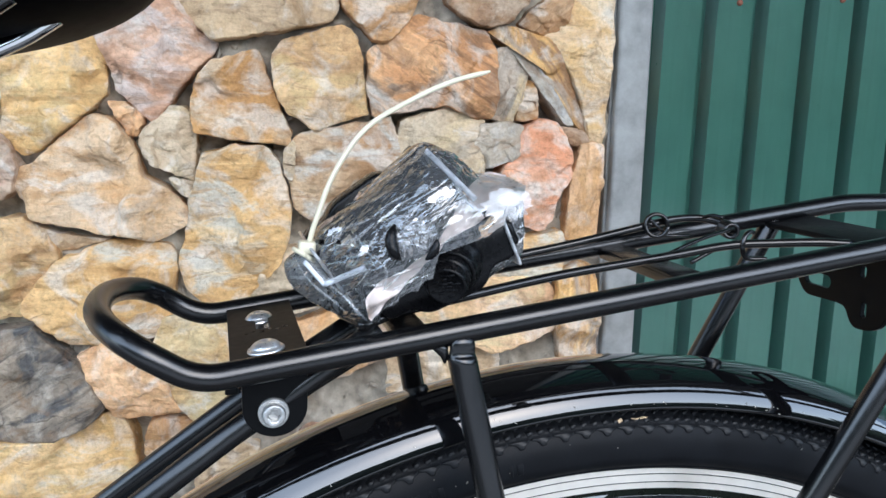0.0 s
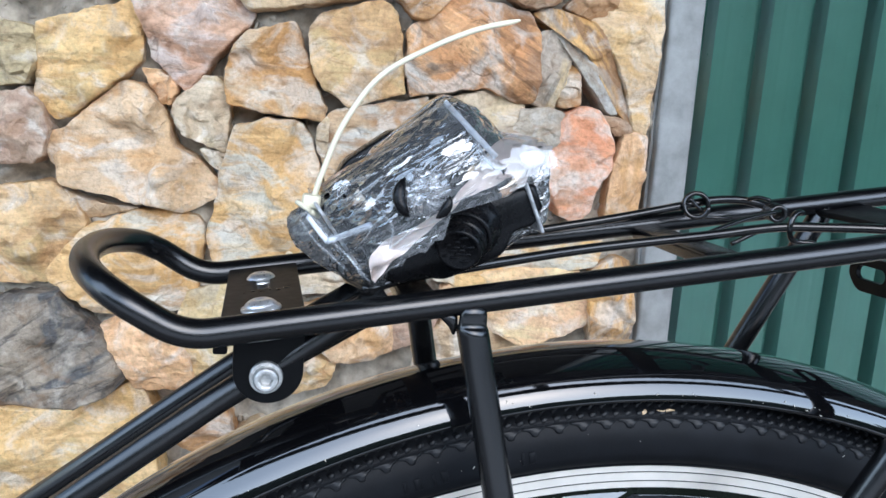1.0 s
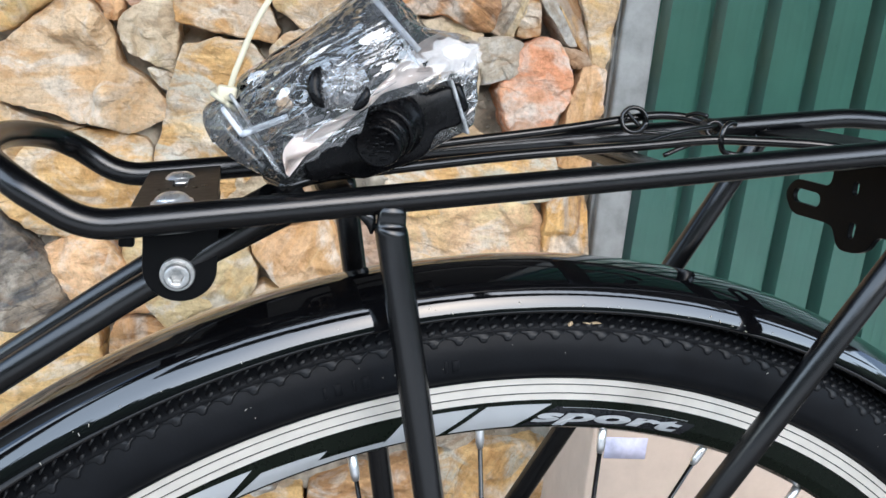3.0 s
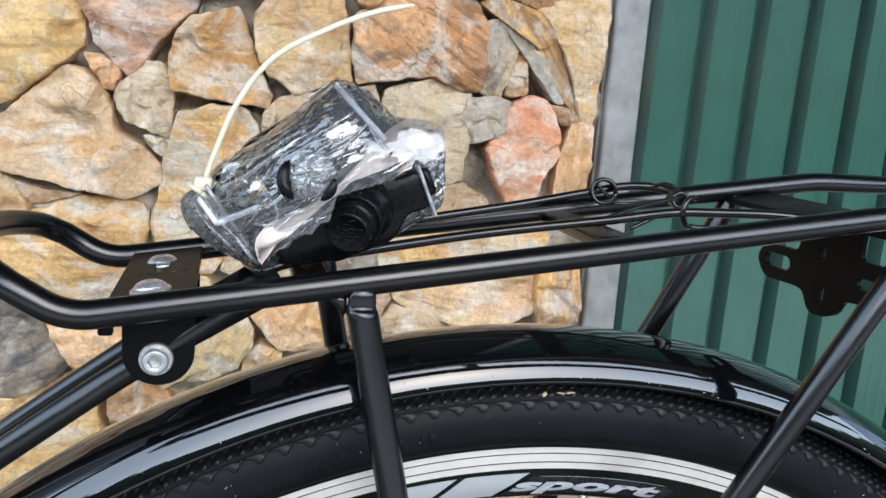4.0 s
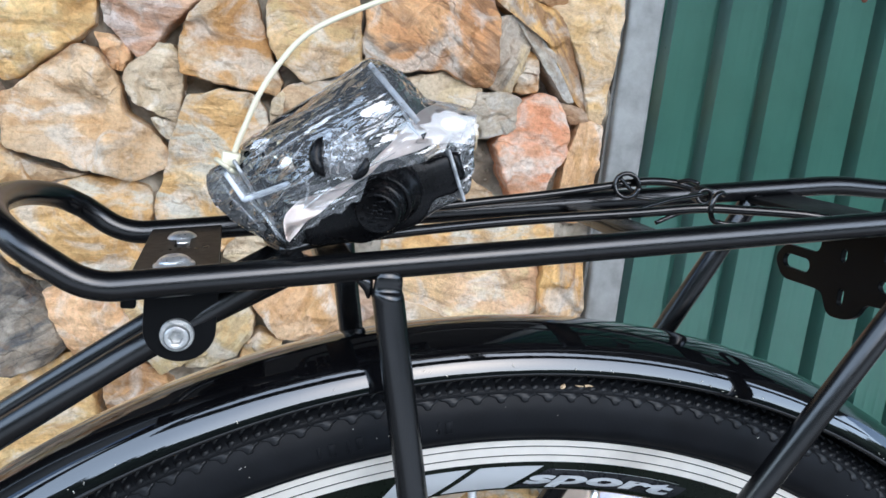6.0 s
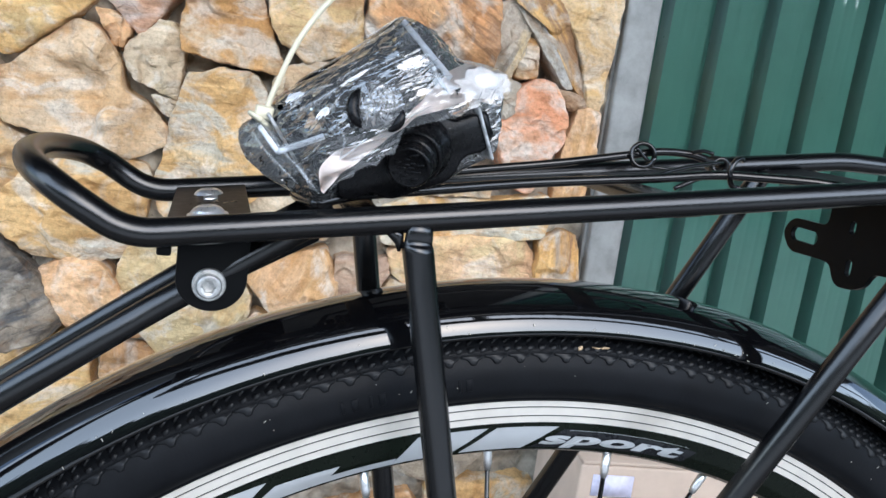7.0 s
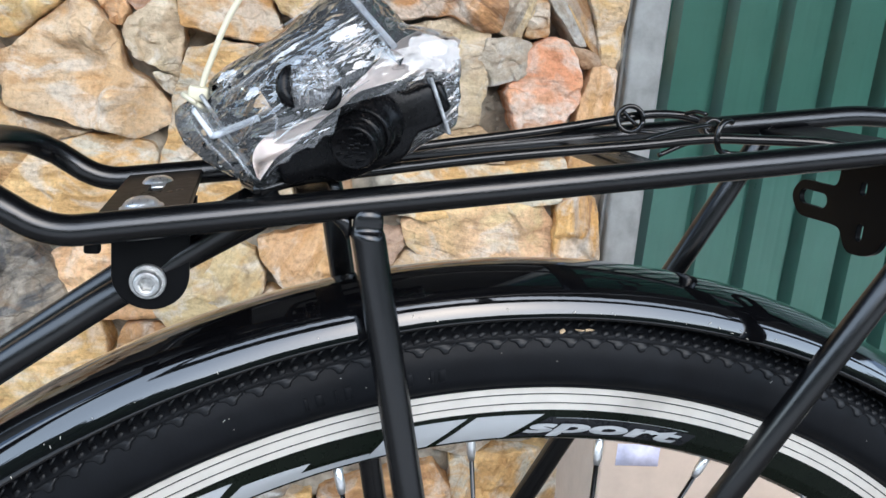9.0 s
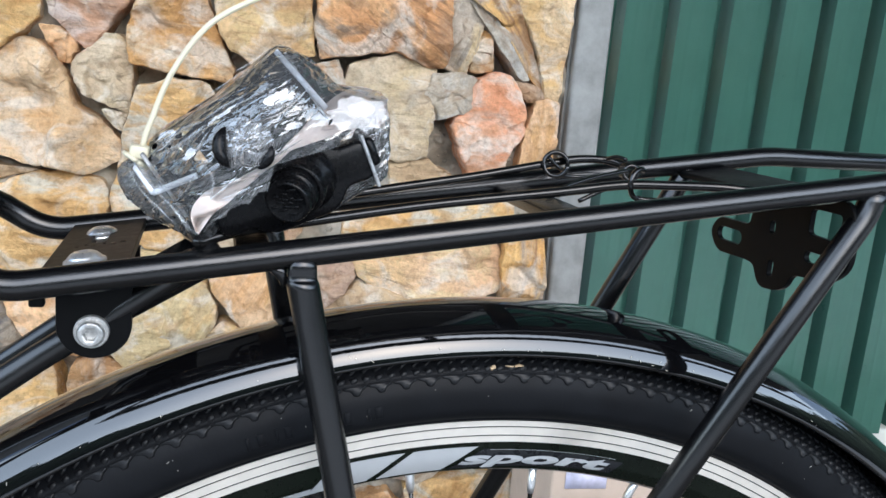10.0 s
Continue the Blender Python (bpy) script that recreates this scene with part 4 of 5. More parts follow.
# tail-light plate under the rear tube
outline = round_loop([(0.018, 0.045), (-0.0240, 0.0462), (-0.0440, 0.0472), (-0.0500, 0.0400), (-0.050, 0.0200), (-0.041, 0.0121), (-0.0165, 0.0100), (-0.0130, 0.0030), (-0.0060, -0.0002), (0.0060, -0.0012), (0.0120, 0.0085), (0.0180, 0.0092), (0.0430, 0.0085), (0.0510, 0.0175), (0.0450, 0.0255), (0.0180, 0.0258)], 0.005)
holes = [round_loop([(-0.0226, 0.0415), (-0.0226, 0.0296), (-0.0415, 0.0292), (-0.0425, 0.0415)], 0.003), slot_loop(0.034, 0.0180, 0.0068, 0.0037), slot_loop(-0.0300, 0.0200, 0.0048, 0.0027), slot_loop(-0.0012, 0.0092, 0.0020, 0.0022, radians(90)), slot_loop(0.0015, 0.0282, 0.0012, 0.0022, radians(90))]
bike_part("light_plate", flat(outline, holes, 0.0022, pose(0.139, -0.002, 0.7225) @ Matrix(((0, 0, 1, 0), (1, 0, 0, 0), (0, 1, 0, 0), (0, 0, 0, 1))), 0.0003), PLATE, rack, "flat black plate with slots for a tail light", smooth=False)


# spring clamp of bent wire
def deck(x, y, up):
    return Vector((x, y, rail_z(x) + up))


WR = 0.0020
near_wire = [deck(-0.1190, -0.0330, 0.0045), deck(-0.1050, -0.0290, 0.0062), deck(-0.0813, -0.0240, 0.0060), deck(-0.0327, -0.0170, 0.0060), deck(0.0200, -0.0170, 0.0056), deck(0.0480, -0.0190, 0.0060), deck(0.0660, -0.0240, 0.0048), deck(0.0860, -0.0310, 0.0030), deck(0.0985, -0.0345, 0.0008)]
far_wire = [deck(-0.1190, 0.0250, 0.0035), deck(-0.0400, 0.0340, 0.0055), deck(0.0000, 0.0340, 0.0072), deck(0.0330, 0.0340, 0.0095), deck(0.0500, 0.0340, 0.0105), deck(0.0640, 0.0335, 0.0090), deck(0.0730, 0.0290, 0.0062), deck(0.0765, 0.0220, 0.0045)]
clamp = bike_part("spring_clamp", sweep(smooth_path(near_wire, 10), WR, 10), WIRE, rack, "black wire spring clamp on the deck")
bike_part("clamp_wire", sweep(smooth_path(far_wire, 10), WR, 10), WIRE, clamp)
bike_part("clamp_front", sweep(smooth_path([near_wire[0], deck(-0.123, -0.012, 0.0035), deck(-0.124, 0.0, 0.0035), deck(-0.123, 0.012, 0.0035), far_wire[0]], 6), WR, 10), WIRE, clamp)


def coil(centre, axis, radius, turns, pitch, wire, start=0.0, steps=18):
    """A helix of wire."""
    a = Vector(axis).normalized()
    u = a.cross(Vector((0, 0, 1))).normalized()
    v = a.cross(u)
    n = int(turns * steps)
    pts = [Vector(centre) + a * (pitch * (k / steps - turns / 2)) + radius * (math.cos(start + 2 * math.pi * k / steps) * u + math.sin(start + 2 * math.pi * k / steps) * v) for k in range(n + 1)]
    return pts


c1, c2 = Vector((0.0389, 0.0306, 0.7711)), Vector((0.0470, -0.0350, 0.7715))
bike_part("ring_coil", sweep(coil(c1, (0.30, 1, -0.1), 0.0056, 2.2, 0.0016, 0.0008), 0.00105, 8), WIRE, clamp)
bike_part("wire_tail", sweep(smooth_path([c1 + Vector((-0.0040, -0.001, 0.0030)), c1 + Vector((-0.0008, -0.001, 0.0002)), c1 + Vector((0.0030, -0.001, -0.0025))], 6), 0.0009, 8), WIRE, clamp)
bike_part("wire_tail", sweep(smooth_path([c1 + Vector((0.002, 0, -0.0052)), c1 + Vector((0.009, -0.003, -0.0050)), Vector((0.0560, 0.0276, 0.7660))], 6), 0.0009, 8), WIRE, clamp)
# open ring that hooks over the near wire, its tail turned back under the deck line
hook = [c2 + Vector((0.0058 * math.cos(a) * 0.80, 0.0058 * math.cos(a) * 0.34, 0.0058 * math.sin(a))) for a in (radians(v) for v in range(62, 290, 12))]
bike_part("ring_coil", sweep(hook + smooth_path([hook[-1], hook[-1] + Vector((0.0020, -0.0005, -0.0004)), hook[-1] + Vector((0.0045, -0.001, -0.0003)), hook[-1] + Vector((0.0075, -0.0015, -0.0004))], 5)[1:], 0.0011, 8), WIRE, clamp)
mid_a, mid_b = Vector((0.0705, 0.0250, 0.7716)), Vector((0.0555, -0.0200, 0.7722))
bike_part("spring_coil", sweep(coil(mid_a.lerp(mid_b, 0.36), mid_b - mid_a, 0.0032, 6, 0.0024, 0.0009), 0.0010, 8), WIRE, clamp)
strands = (((0.0640, 0.0290, 0.7752), (0.0680, 0.0180, 0.7762)), ((0.0620, 0.0000, 0.7735), (0.0180, -0.0165, 0.7645)), ((0.0540, -0.0160, 0.7700), (0.0300, -0.0180, 0.7612)))
for a, b in strands:
    a, b = Vector(a), Vector(b)
    bike_part("wire_strand", sweep(smooth_path([a, a.lerp(b, 0.5) + Vector((0, 0, 0.0010)), b], 6), 0.0010, 8), WIRE, clamp)

# saddle above the hoop
seat_bm = bmesh.new()
bmesh.ops.create_uvsphere(seat_bm, u_segments=48, v_segments=28, radius=1.0)
for v in seat_bm.verts:
    x, y, z = v.co
    w = 0.100 * (0.58 + 0.42 * x)
    v.co = (0.135 * x, w * y, (0.034 if z > 0 else 0.040) * z - 0.012 * y * y)
bmesh.ops.transform(seat_bm, matrix=pose(-0.325, 0.0, 0.875), verts=seat_bm.verts)
saddle = bike_part("saddle", seat_bm, SADDLE, label="black padded vinyl saddle")
near_rail = [(-0.2240, -0.030, 0.8535), (-0.2340, -0.030, 0.8468), (-0.2442, -0.030, 0.8415), (-0.2560, -0.030, 0.8358), (-0.2750, -0.028, 0.8322), (-0.40, -0.020, 0.8340)]
outer_rail = [(-0.2317, -0.0620, 0.8566), (-0.2370, -0.0620, 0.8527), (-0.2429, -0.0620, 0.8470), (-0.2512, -0.0620, 0.8380), (-0.2700, -0.060, 0.8200), (-0.330, -0.050, 0.810)]
bike_part("saddle_rail", sweep(smooth_path(near_rail, 6), 0.0030, 12), CHROME, saddle, "chromed saddle rail")
bike_part("saddle_edge", sweep(smooth_path(outer_rail, 6), 0.0030, 12), GLOSS, saddle)
bike_part("saddle_trim", box((0.060, 0.010, 0.010), bevel=0.003, m=pose(-0.262, -0.069, 0.8590, 0, -6, -18)), BLUE, saddle, "blue trim strip")

# ---- bag of pedals tied on the rack ----
def pedal(label, place, arm, height, windows=False, tip=Matrix(), tall=0.0200):
    """A small black platform pedal, axle along y: hub with dust cap, waisted cage sides, clear reflectors at both ends."""
    p = thing("pedal", label, "pedal", group="pedals in the bag", place=place)
    turn = tip @ Matrix.Rotation(radians(-90), 4, "X")
    part("hub_barrel", lathe([(0, 0.034), (0.0100, 0.034), (0.0112, 0.028), (0.0112, 0.013), (0.0120, 0.0105), (0.0122, 0.0075), (0.0118, 0.0050), (0.0104, 0.0040), (0.0104, 0.0005), (0.0100, -0.0010), (0.0092, -0.0016), (0.0088, -0.0012), (0, -0.0012)], 36, m=turn), PEDAL, p)
    cap = part("dust_cap", lathe([(0.0086, 0.0), (0.0086, -0.0042), (0.0083, -0.0048), (0.0078, -0.0049), (0.0078, -0.0064), (0.0080, -0.0070), (0.0079, -0.0096), (0.0075, -0.0104), (0.0069, -0.0107), (0.0064, -0.0101), (0, -0.0101)], 36, m=turn), PEDAL, p)
    for k in range(13):
        a = k * 2.4
        r = 0.0010 + 0.00036 * k
        part("cap_rib", box((0.0022 + 0.0008 * (k % 3), 0.0008, 0.0009), bevel=0.0003, m=tip @ pose(r * math.cos(a), -0.0102, r * math.sin(a), 0, math.degrees(a) * 1.3, 0)), PEDAL, cap)
    waist = [(-arm, -height * 0.9), (-arm * 0.62, -height * 0.85), (-0.012, -0.0125), (0.012, -0.0125), (arm * 0.62, -height * 0.62), (arm, -height * 0.72)]
    side = round_loop(waist + [(x, -z * 1.02) for x, z in reversed(waist)], 0.004)
    gaps = [round_loop([(-arm + 0.003, -height * 0.70), (-0.0120, -0.0088), (-0.0120, 0.0095), (-arm + 0.003, height * 0.76)], 0.003)] if windows else []
    for y in (0.012, 0.052):
        part("cage_side", flat(side, gaps, 0.012, pose(0, y, 0, 90, 0, 0), 0.0012), PEDAL, p)
    for e in (-1, 1):
        if e < 0 and windows:
            part("reflector", box((0.0013, 0.050, tall), bevel=0.0005, m=pose(e * arm, 0.0285, -0.0010)), STRIP, p, "clear plastic reflector")
            continue
        part("cage_end", box((0.0045, 0.056, height * 1.25), bevel=0.0018, m=pose(e * (arm + 0.0022), 0.036, 0.0012)), PEDAL, p)
        if e < 0 and not windows:
            continue
        part("reflector", box((0.0013, 0.050, tall), bevel=0.0005, m=pose(e * arm, 0.0285, -0.0010)), STRIP, p, "clear plastic reflector")
    return p


pedal("black plastic pedal with round dust cap in the clear bag", pose(-0.0872, -0.0395, 0.7640, 0, -24, 0), 0.0285, 0.0088, tip=pose(0, 0, 0, 0, 24, 0) @ pose(0, 0, 0, 20, 0, -22))
upper_pedal = pedal("black plastic pedal with clear reflectors in the clear bag", pose(-0.1075, -0.0330, 0.7800, 0, -36, 0), 0.0300, 0.0100, True, pose(0.0045, -0.0070, -0.0010) @ pose(0, 0, 0, 0, 36, 0) @ pose(0, 0, 0, 16, 0, -24), 0.0265)

for a, b in (((-0.1412, -0.026, 0.7670), (-0.1346, -0.034, 0.7596)), ((-0.1346, -0.034, 0.7596), (-0.1204, -0.042, 0.7674)), ((-0.0953, -0.030, 0.8102), (-0.0787, -0.043, 0.7926))):
    bar = sweep(smooth_path([a, Vector(a).lerp(Vector(b), 0.5), b], 4), 0.0011, 10, squash=[(0.6, 1.0)] * 9)
    bmesh.ops.transform(bar, matrix=upper_pedal.matrix_world.inverted(), verts=bar.verts)
    part("reflector_clip", bar, FROST, upper_pedal, "frosted clear plastic clip")

# paper slip in front of the upper pedal
upper = smooth_path([(-0.0522, 0.000, 0.7985), (-0.0620, -0.004, 0.7999), (-0.0722, -0.016, 0.7957), (-0.0815, -0.029, 0.7882), (-0.0888, -0.042, 0.7825), (-0.0966, -0.047, 0.7746), (-0.1089, -0.052, 0.7673), (-0.1180, -0.053, 0.7632), (-0.1218, -0.052, 0.7566), (-0.1203, -0.050, 0.7495)], 6)
lower = smooth_path([(-0.0519, -0.016, 0.7852), (-0.0612, -0.024, 0.7858), (-0.0715, -0.034, 0.7844), (-0.0817, -0.042, 0.7807), (-0.0890, -0.046, 0.7784), (-0.0954, -0.050, 0.7736), (-0.1034, -0.054, 0.7674), (-0.1096, -0.055, 0.7615), (-0.1158, -0.054, 0.7553), (-0.1193, -0.051, 0.7488)], 6)
bm = bmesh.new()
rows = []
for k, (p, q) in enumerate(zip(upper, lower)):
    rows.append([bm.verts.new(p.lerp(q, t) + Vector((0, -0.0035 * math.sin(math.pi * t) * math.sin(0.45 * k) - 0.0012 * math.sin(7 * t + 0.9 * k), 0))) for t in (n / 8 for n in range(9))])
for a, b in zip(rows, rows[1:]):
    for k in range(8):
        bm.faces.new((a[k], b[k], b[k + 1], a[k + 1]))
bmesh.ops.solidify(bm, geom=bm.faces[:], thickness=0.0003)
slip = part("paper_slip", bm, PAPER)
tagged(slip, "creased pinkish-white paper slip inside the clear bag", "paper")

# clear bag
outline = [(-0.1480, 0.7633), (-0.1440, 0.7541), (-0.1330, 0.7466), (-0.1197, 0.7425), (-0.1060, 0.7450), (-0.0927, 0.7478), (-0.0735, 0.7530), (-0.0625, 0.7605), (-0.0522, 0.7680), (-0.0510, 0.7780), (-0.0540, 0.7960), (-0.0610, 0.7995), (-0.0730, 0.8010), (-0.0816, 0.8080), (-0.0932, 0.8125), (-0.1013, 0.8060), (-0.1120, 0.7960), (-0.1227, 0.7868), (-0.1352, 0.7784), (-0.1425, 0.7700)]
ring = smooth_path([(x, 0, z) for x, z in outline], 7, True)
mid = Vector((-0.096, 0, 0.774))
bm = bmesh.new()
layers = []
deep = 43
rng = random.Random(8)
for k in range(deep):
    f = math.pi * k / (deep - 1)
    s, y = max(0.0, math.sin(f)) ** 0.45, -0.018 - 0.038 * math.cos(f)
    row = []
    for q in (ring if 0 < k < deep - 1 else [mid]):
        p = mid + (q - mid) * s * (1 + rng.uniform(-0.028, 0.018) * (s < 0.97))
        row.append(bm.verts.new(p + Vector((0, -0.012 + (y + 0.012) * min(1.0, max(0.22, (p.x + 0.153) / 0.034)), 0))))
    layers.append(row)
n = len(ring)
for a, b in zip(layers, layers[1:]):
    for k in range(n):
        j = (k + 1) % n
        if len(a) == 1:
            bm.faces.new((a[0], b[j], b[k]))
        elif len(b) == 1:
            bm.faces.new((a[k], a[j], b[0]))
        elif rng.random() < 0.5:
            bm.faces.new((a[k], a[j], b[j]))
            bm.faces.new((a[k], b[j], b[k]))
        else:
            bm.faces.new((a[k], a[j], b[k]))
            bm.faces.new((a[j], b[j], b[k]))
bmesh.ops.remove_doubles(bm, verts=bm.verts[:], dist=0.0021)
bmesh.ops.recalc_face_normals(bm, faces=bm.faces[:])
bm.normal_update()
neck = Vector((-0.1405, -0.012, 0.7707))
for v in bm.verts:
    q = v.co
    away = q - neck
    a, b = math.cos(radians(35)), math.sin(radians(35))
    along, over = away.x * a + away.z * b, -away.x * b + away.z * a
    w = Vector((along * 60, q.y * 110, over * 210))
    crease = noise.noise(w) + 0.7 * noise.noise(w * 2.3 + Vector((7, 3, 1)))
    calm = min(1.0, max(0.10, (Vector((q.x + 0.082, 0, q.z - 0.766)).length - 0.016) / 0.018))
    if q.z > 0.7475:
        v.co = q + v.normal * 0.0010 * calm * crease
for v in bm.verts:
    q = v.co
    below = (q.z - 0.7465) - 0.72 * (q.x + 0.1205)
    if below < 0.002 and q.x > -0.115 and q.y < -0.024:
        v.co.y = -0.024 - 0.10 * (-0.024 - q.y)
skin = BVHTree.FromBMesh(bm)
bag = thing("plastic_bag", "crinkled clear plastic bag holding two pedals, on the rack", "bag")
film = part("bag_film", bm, FILM, bag)
film.data.set_sharp_from_angle(angle=radians(48))
film.visible_shadow = False


def glint_fold(points, width, lift=0.0007):
    """A narrow doubled crease of film on the bag's near side, thin at both ends; its milky haze paints a highlight."""
    line = smooth_path([(x, 0, z) for x, z in points], 8)
    depth = []
    for q in line:
        at = skin.ray_cast(Vector((q.x, -0.3, q.z)), Vector((0, 1, 0)))[0]
        depth.append(at.y if at else -0.020)
    b, rows = bmesh.new(), []
    for k, q in enumerate(line):
        d = (line[min(k + 1, len(line) - 1)] - line[max(k - 1, 0)]).normalized()
        side = Vector((-d.z, 0, d.x))
        near = depth[max(0, k - 2):k + 3]
        w = width * (math.sin(math.pi * (k + 0.6) / (len(line) + 0.2)) ** 0.7) * (1 + 0.35 * noise.noise(q * 900))
        y = sum(near) / len(near) - lift
        rows.append([b.verts.new(q + side * w * t + Vector((0, y - w * 0.40 * (1 - 4 * t * t) + 0.25 * w * noise.noise(q * 1500 + side * t * 9), 0))) for t in (-0.5, -0.3, 0.0, 0.2, 0.5)])
    for a, c in zip(rows, rows[1:]):
        for k in range(4):
            b.faces.new((a[k], c[k], c[k + 1], a[k + 1]))
    bmesh.ops.solidify(b, geom=b.faces[:], thickness=0.00005)
    ob = part("fold_or_glint", b, FOLD_GLINT, bag)
    ob.visible_shadow = False
    return ob


# creases laid along the bag's bright streaks, highlights painted by their haze
glint_fold([(-0.1003, 0.7947), (-0.0958, 0.7937), (-0.0908, 0.7996)], 0.0029)
glint_fold([(-0.1329, 0.7724), (-0.1267, 0.7766), (-0.1179, 0.7848)], 0.0018)
glint_fold([(-0.1310, 0.7775), (-0.1256, 0.7819), (-0.1190, 0.7856)], 0.0012)
glint_fold([(-0.1276, 0.7719), (-0.1222, 0.7748), (-0.1171, 0.7829)], 0.0010)
glint_fold([(-0.1185, 0.7861), (-0.1132, 0.7904), (-0.1053, 0.7957)], 0.0008)
glint_fold([(-0.1132, 0.7884), (-0.1068, 0.7930), (-0.0981, 0.7984)], 0.0006)
glint_fold([(-0.1414, 0.7695), (-0.1380, 0.7650), (-0.1341, 0.7613)], 0.0020)
glint_fold([(-0.1347, 0.7613), (-0.1282, 0.7640), (-0.1202, 0.7691)], 0.0020)
glint_fold([(-0.1211, 0.7688), (-0.1249, 0.7610), (-0.1301, 0.7552)], 0.0008)
glint_fold([(-0.1280, 0.7566), (-0.1243, 0.7522), (-0.1201, 0.7477)], 0.0011)
glint_fold([(-0.1339, 0.7607), (-0.1273, 0.7553), (-0.1223, 0.7483)], 0.0007)
glint_fold([(-0.1101, 0.7526), (-0.1063, 0.7542), (-0.1031, 0.7528)], 0.0017)
glint_fold([(-0.1177, 0.7498), (-0.1128, 0.7557), (-0.1044, 0.7572)], 0.0007)
glint_fold([(-0.0793, 0.8004), (-0.0707, 0.8003), (-0.0615, 0.7981)], 0.0006)
glint_fold([(-0.0603, 0.7973), (-0.0582, 0.7882), (-0.0572, 0.7777)], 0.0006)
glint_fold([(-0.0981, 0.7891), (-0.0892, 0.7918), (-0.0819, 0.7934)], 0.0008)
glint_fold([(-0.0880, 0.7825), (-0.0945, 0.7782), (-0.1014, 0.7742)], 0.0006)
glint_fold([(-0.0591, 0.7688), (-0.0666, 0.7655), (-0.0757, 0.7602)], 0.0003)
glint_fold([(-0.0587, 0.7717), (-0.0667, 0.7673), (-0.0770, 0.7616)], 0.0003)
glint_fold([(-0.0604, 0.7705), (-0.0691, 0.7680), (-0.0760, 0.7646)], 0.0003)
glint_fold([(-0.1389, 0.7594), (-0.1324, 0.7540), (-0.1269, 0.7496)], 0.0006)
glint_fold([(-0.1443, 0.7664), (-0.1400, 0.7605), (-0.1335, 0.7534)], 0.0005)
glint_fold([(-0.1083, 0.8025), (-0.1030, 0.8056), (-0.0962, 0.8114)], 0.0006)
glint_fold([(-0.1187, 0.7925), (-0.1114, 0.7979), (-0.1040, 0.8039)], 0.0005)
glint_fold([(-0.0850, 0.8000), (-0.0935, 0.7918), (-0.1000, 0.7881)], 0.0005)
glint_fold([(-0.1249, 0.7882), (-0.1186, 0.7903), (-0.1112, 0.7940)], 0.0005)
glint_fold([(-0.1013, 0.7676), (-0.1032, 0.7607), (-0.0985, 0.7562)], 0.0005)
glint_fold([(-0.1213, 0.7746), (-0.1155, 0.7693), (-0.1159, 0.7613)], 0.0007)
glint_fold([(-0.1080, 0.7696), (-0.1122, 0.7649), (-0.1175, 0.7601)], 0.0006)

def glare_patch(x, z, width, height, turn, tilt, film=GLARE_FILM):
    """An added flat film patch with a ragged rim, leaning back by tilt degrees to throw sky glare."""
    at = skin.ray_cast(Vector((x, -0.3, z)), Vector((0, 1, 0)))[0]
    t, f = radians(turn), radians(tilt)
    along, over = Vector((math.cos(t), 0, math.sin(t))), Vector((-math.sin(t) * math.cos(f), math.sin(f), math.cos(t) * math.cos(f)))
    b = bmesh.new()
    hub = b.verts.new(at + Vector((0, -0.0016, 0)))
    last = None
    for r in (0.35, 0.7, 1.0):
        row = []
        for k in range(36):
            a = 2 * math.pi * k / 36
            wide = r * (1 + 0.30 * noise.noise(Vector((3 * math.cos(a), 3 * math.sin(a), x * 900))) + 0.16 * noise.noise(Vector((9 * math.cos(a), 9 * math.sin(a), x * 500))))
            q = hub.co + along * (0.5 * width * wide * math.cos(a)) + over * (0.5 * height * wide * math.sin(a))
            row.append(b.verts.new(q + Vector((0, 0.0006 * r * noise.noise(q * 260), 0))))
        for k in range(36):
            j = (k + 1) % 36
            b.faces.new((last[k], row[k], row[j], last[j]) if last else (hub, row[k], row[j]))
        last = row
    ob = part("fold_or_glint", b, film, bag)
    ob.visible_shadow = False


# added glare spots; the first two brighten the paper with white haze
glare_patch(-0.0690, 0.7920, 0.0190, 0.0110, 6, 18, HAZE_GLARE)
glare_patch(-0.0680, 0.7935, 0.0090, 0.0050, 8, 18, HAZE_GLARE)
glare_patch(-0.0955, 0.7955, 0.0105, 0.0042, 22, 18)
glare_patch(-0.1305, 0.7785, 0.0065, 0.0050, 40, 18)
glare_patch(-0.1215, 0.7765, 0.0080, 0.0026, 44, 18)
glare_patch(-0.1130, 0.7885, 0.0110, 0.0014, 38, 18)
glare_patch(-0.0905, 0.7870, 0.0060, 0.0024, 20, 18)
for x, z, first, last, r, wide in ((-0.1052, 0.7795, 140, 235, 0.0086, 0.0021), (-0.1052, 0.7795, -62, 5, 0.0078, 0.0015)):
    # the hub's rim where it shows bare beside the film
    arc = [(x + r * math.cos(radians(a)), z + r * math.sin(radians(a))) for a in [first + (last - first) * k / 10 for k in range(11)]]
    deep = [skin.ray_cast(Vector((u, -0.3, w)), Vector((0, 1, 0)))[0].y - 0.0022 for u, w in arc]
    rim = sweep([Vector((u, d, w)) for (u, w), d in zip(arc, deep)], [0.0002 + wide * math.sin(math.pi * k / 10) ** 0.7 for k in range(11)], 12, squash=[(1, 1)] * 11)
    bmesh.ops.transform(rim, matrix=upper_pedal.matrix_world.inverted(), verts=rim.verts)
    part("hub_rim", rim, PEDAL, upper_pedal)

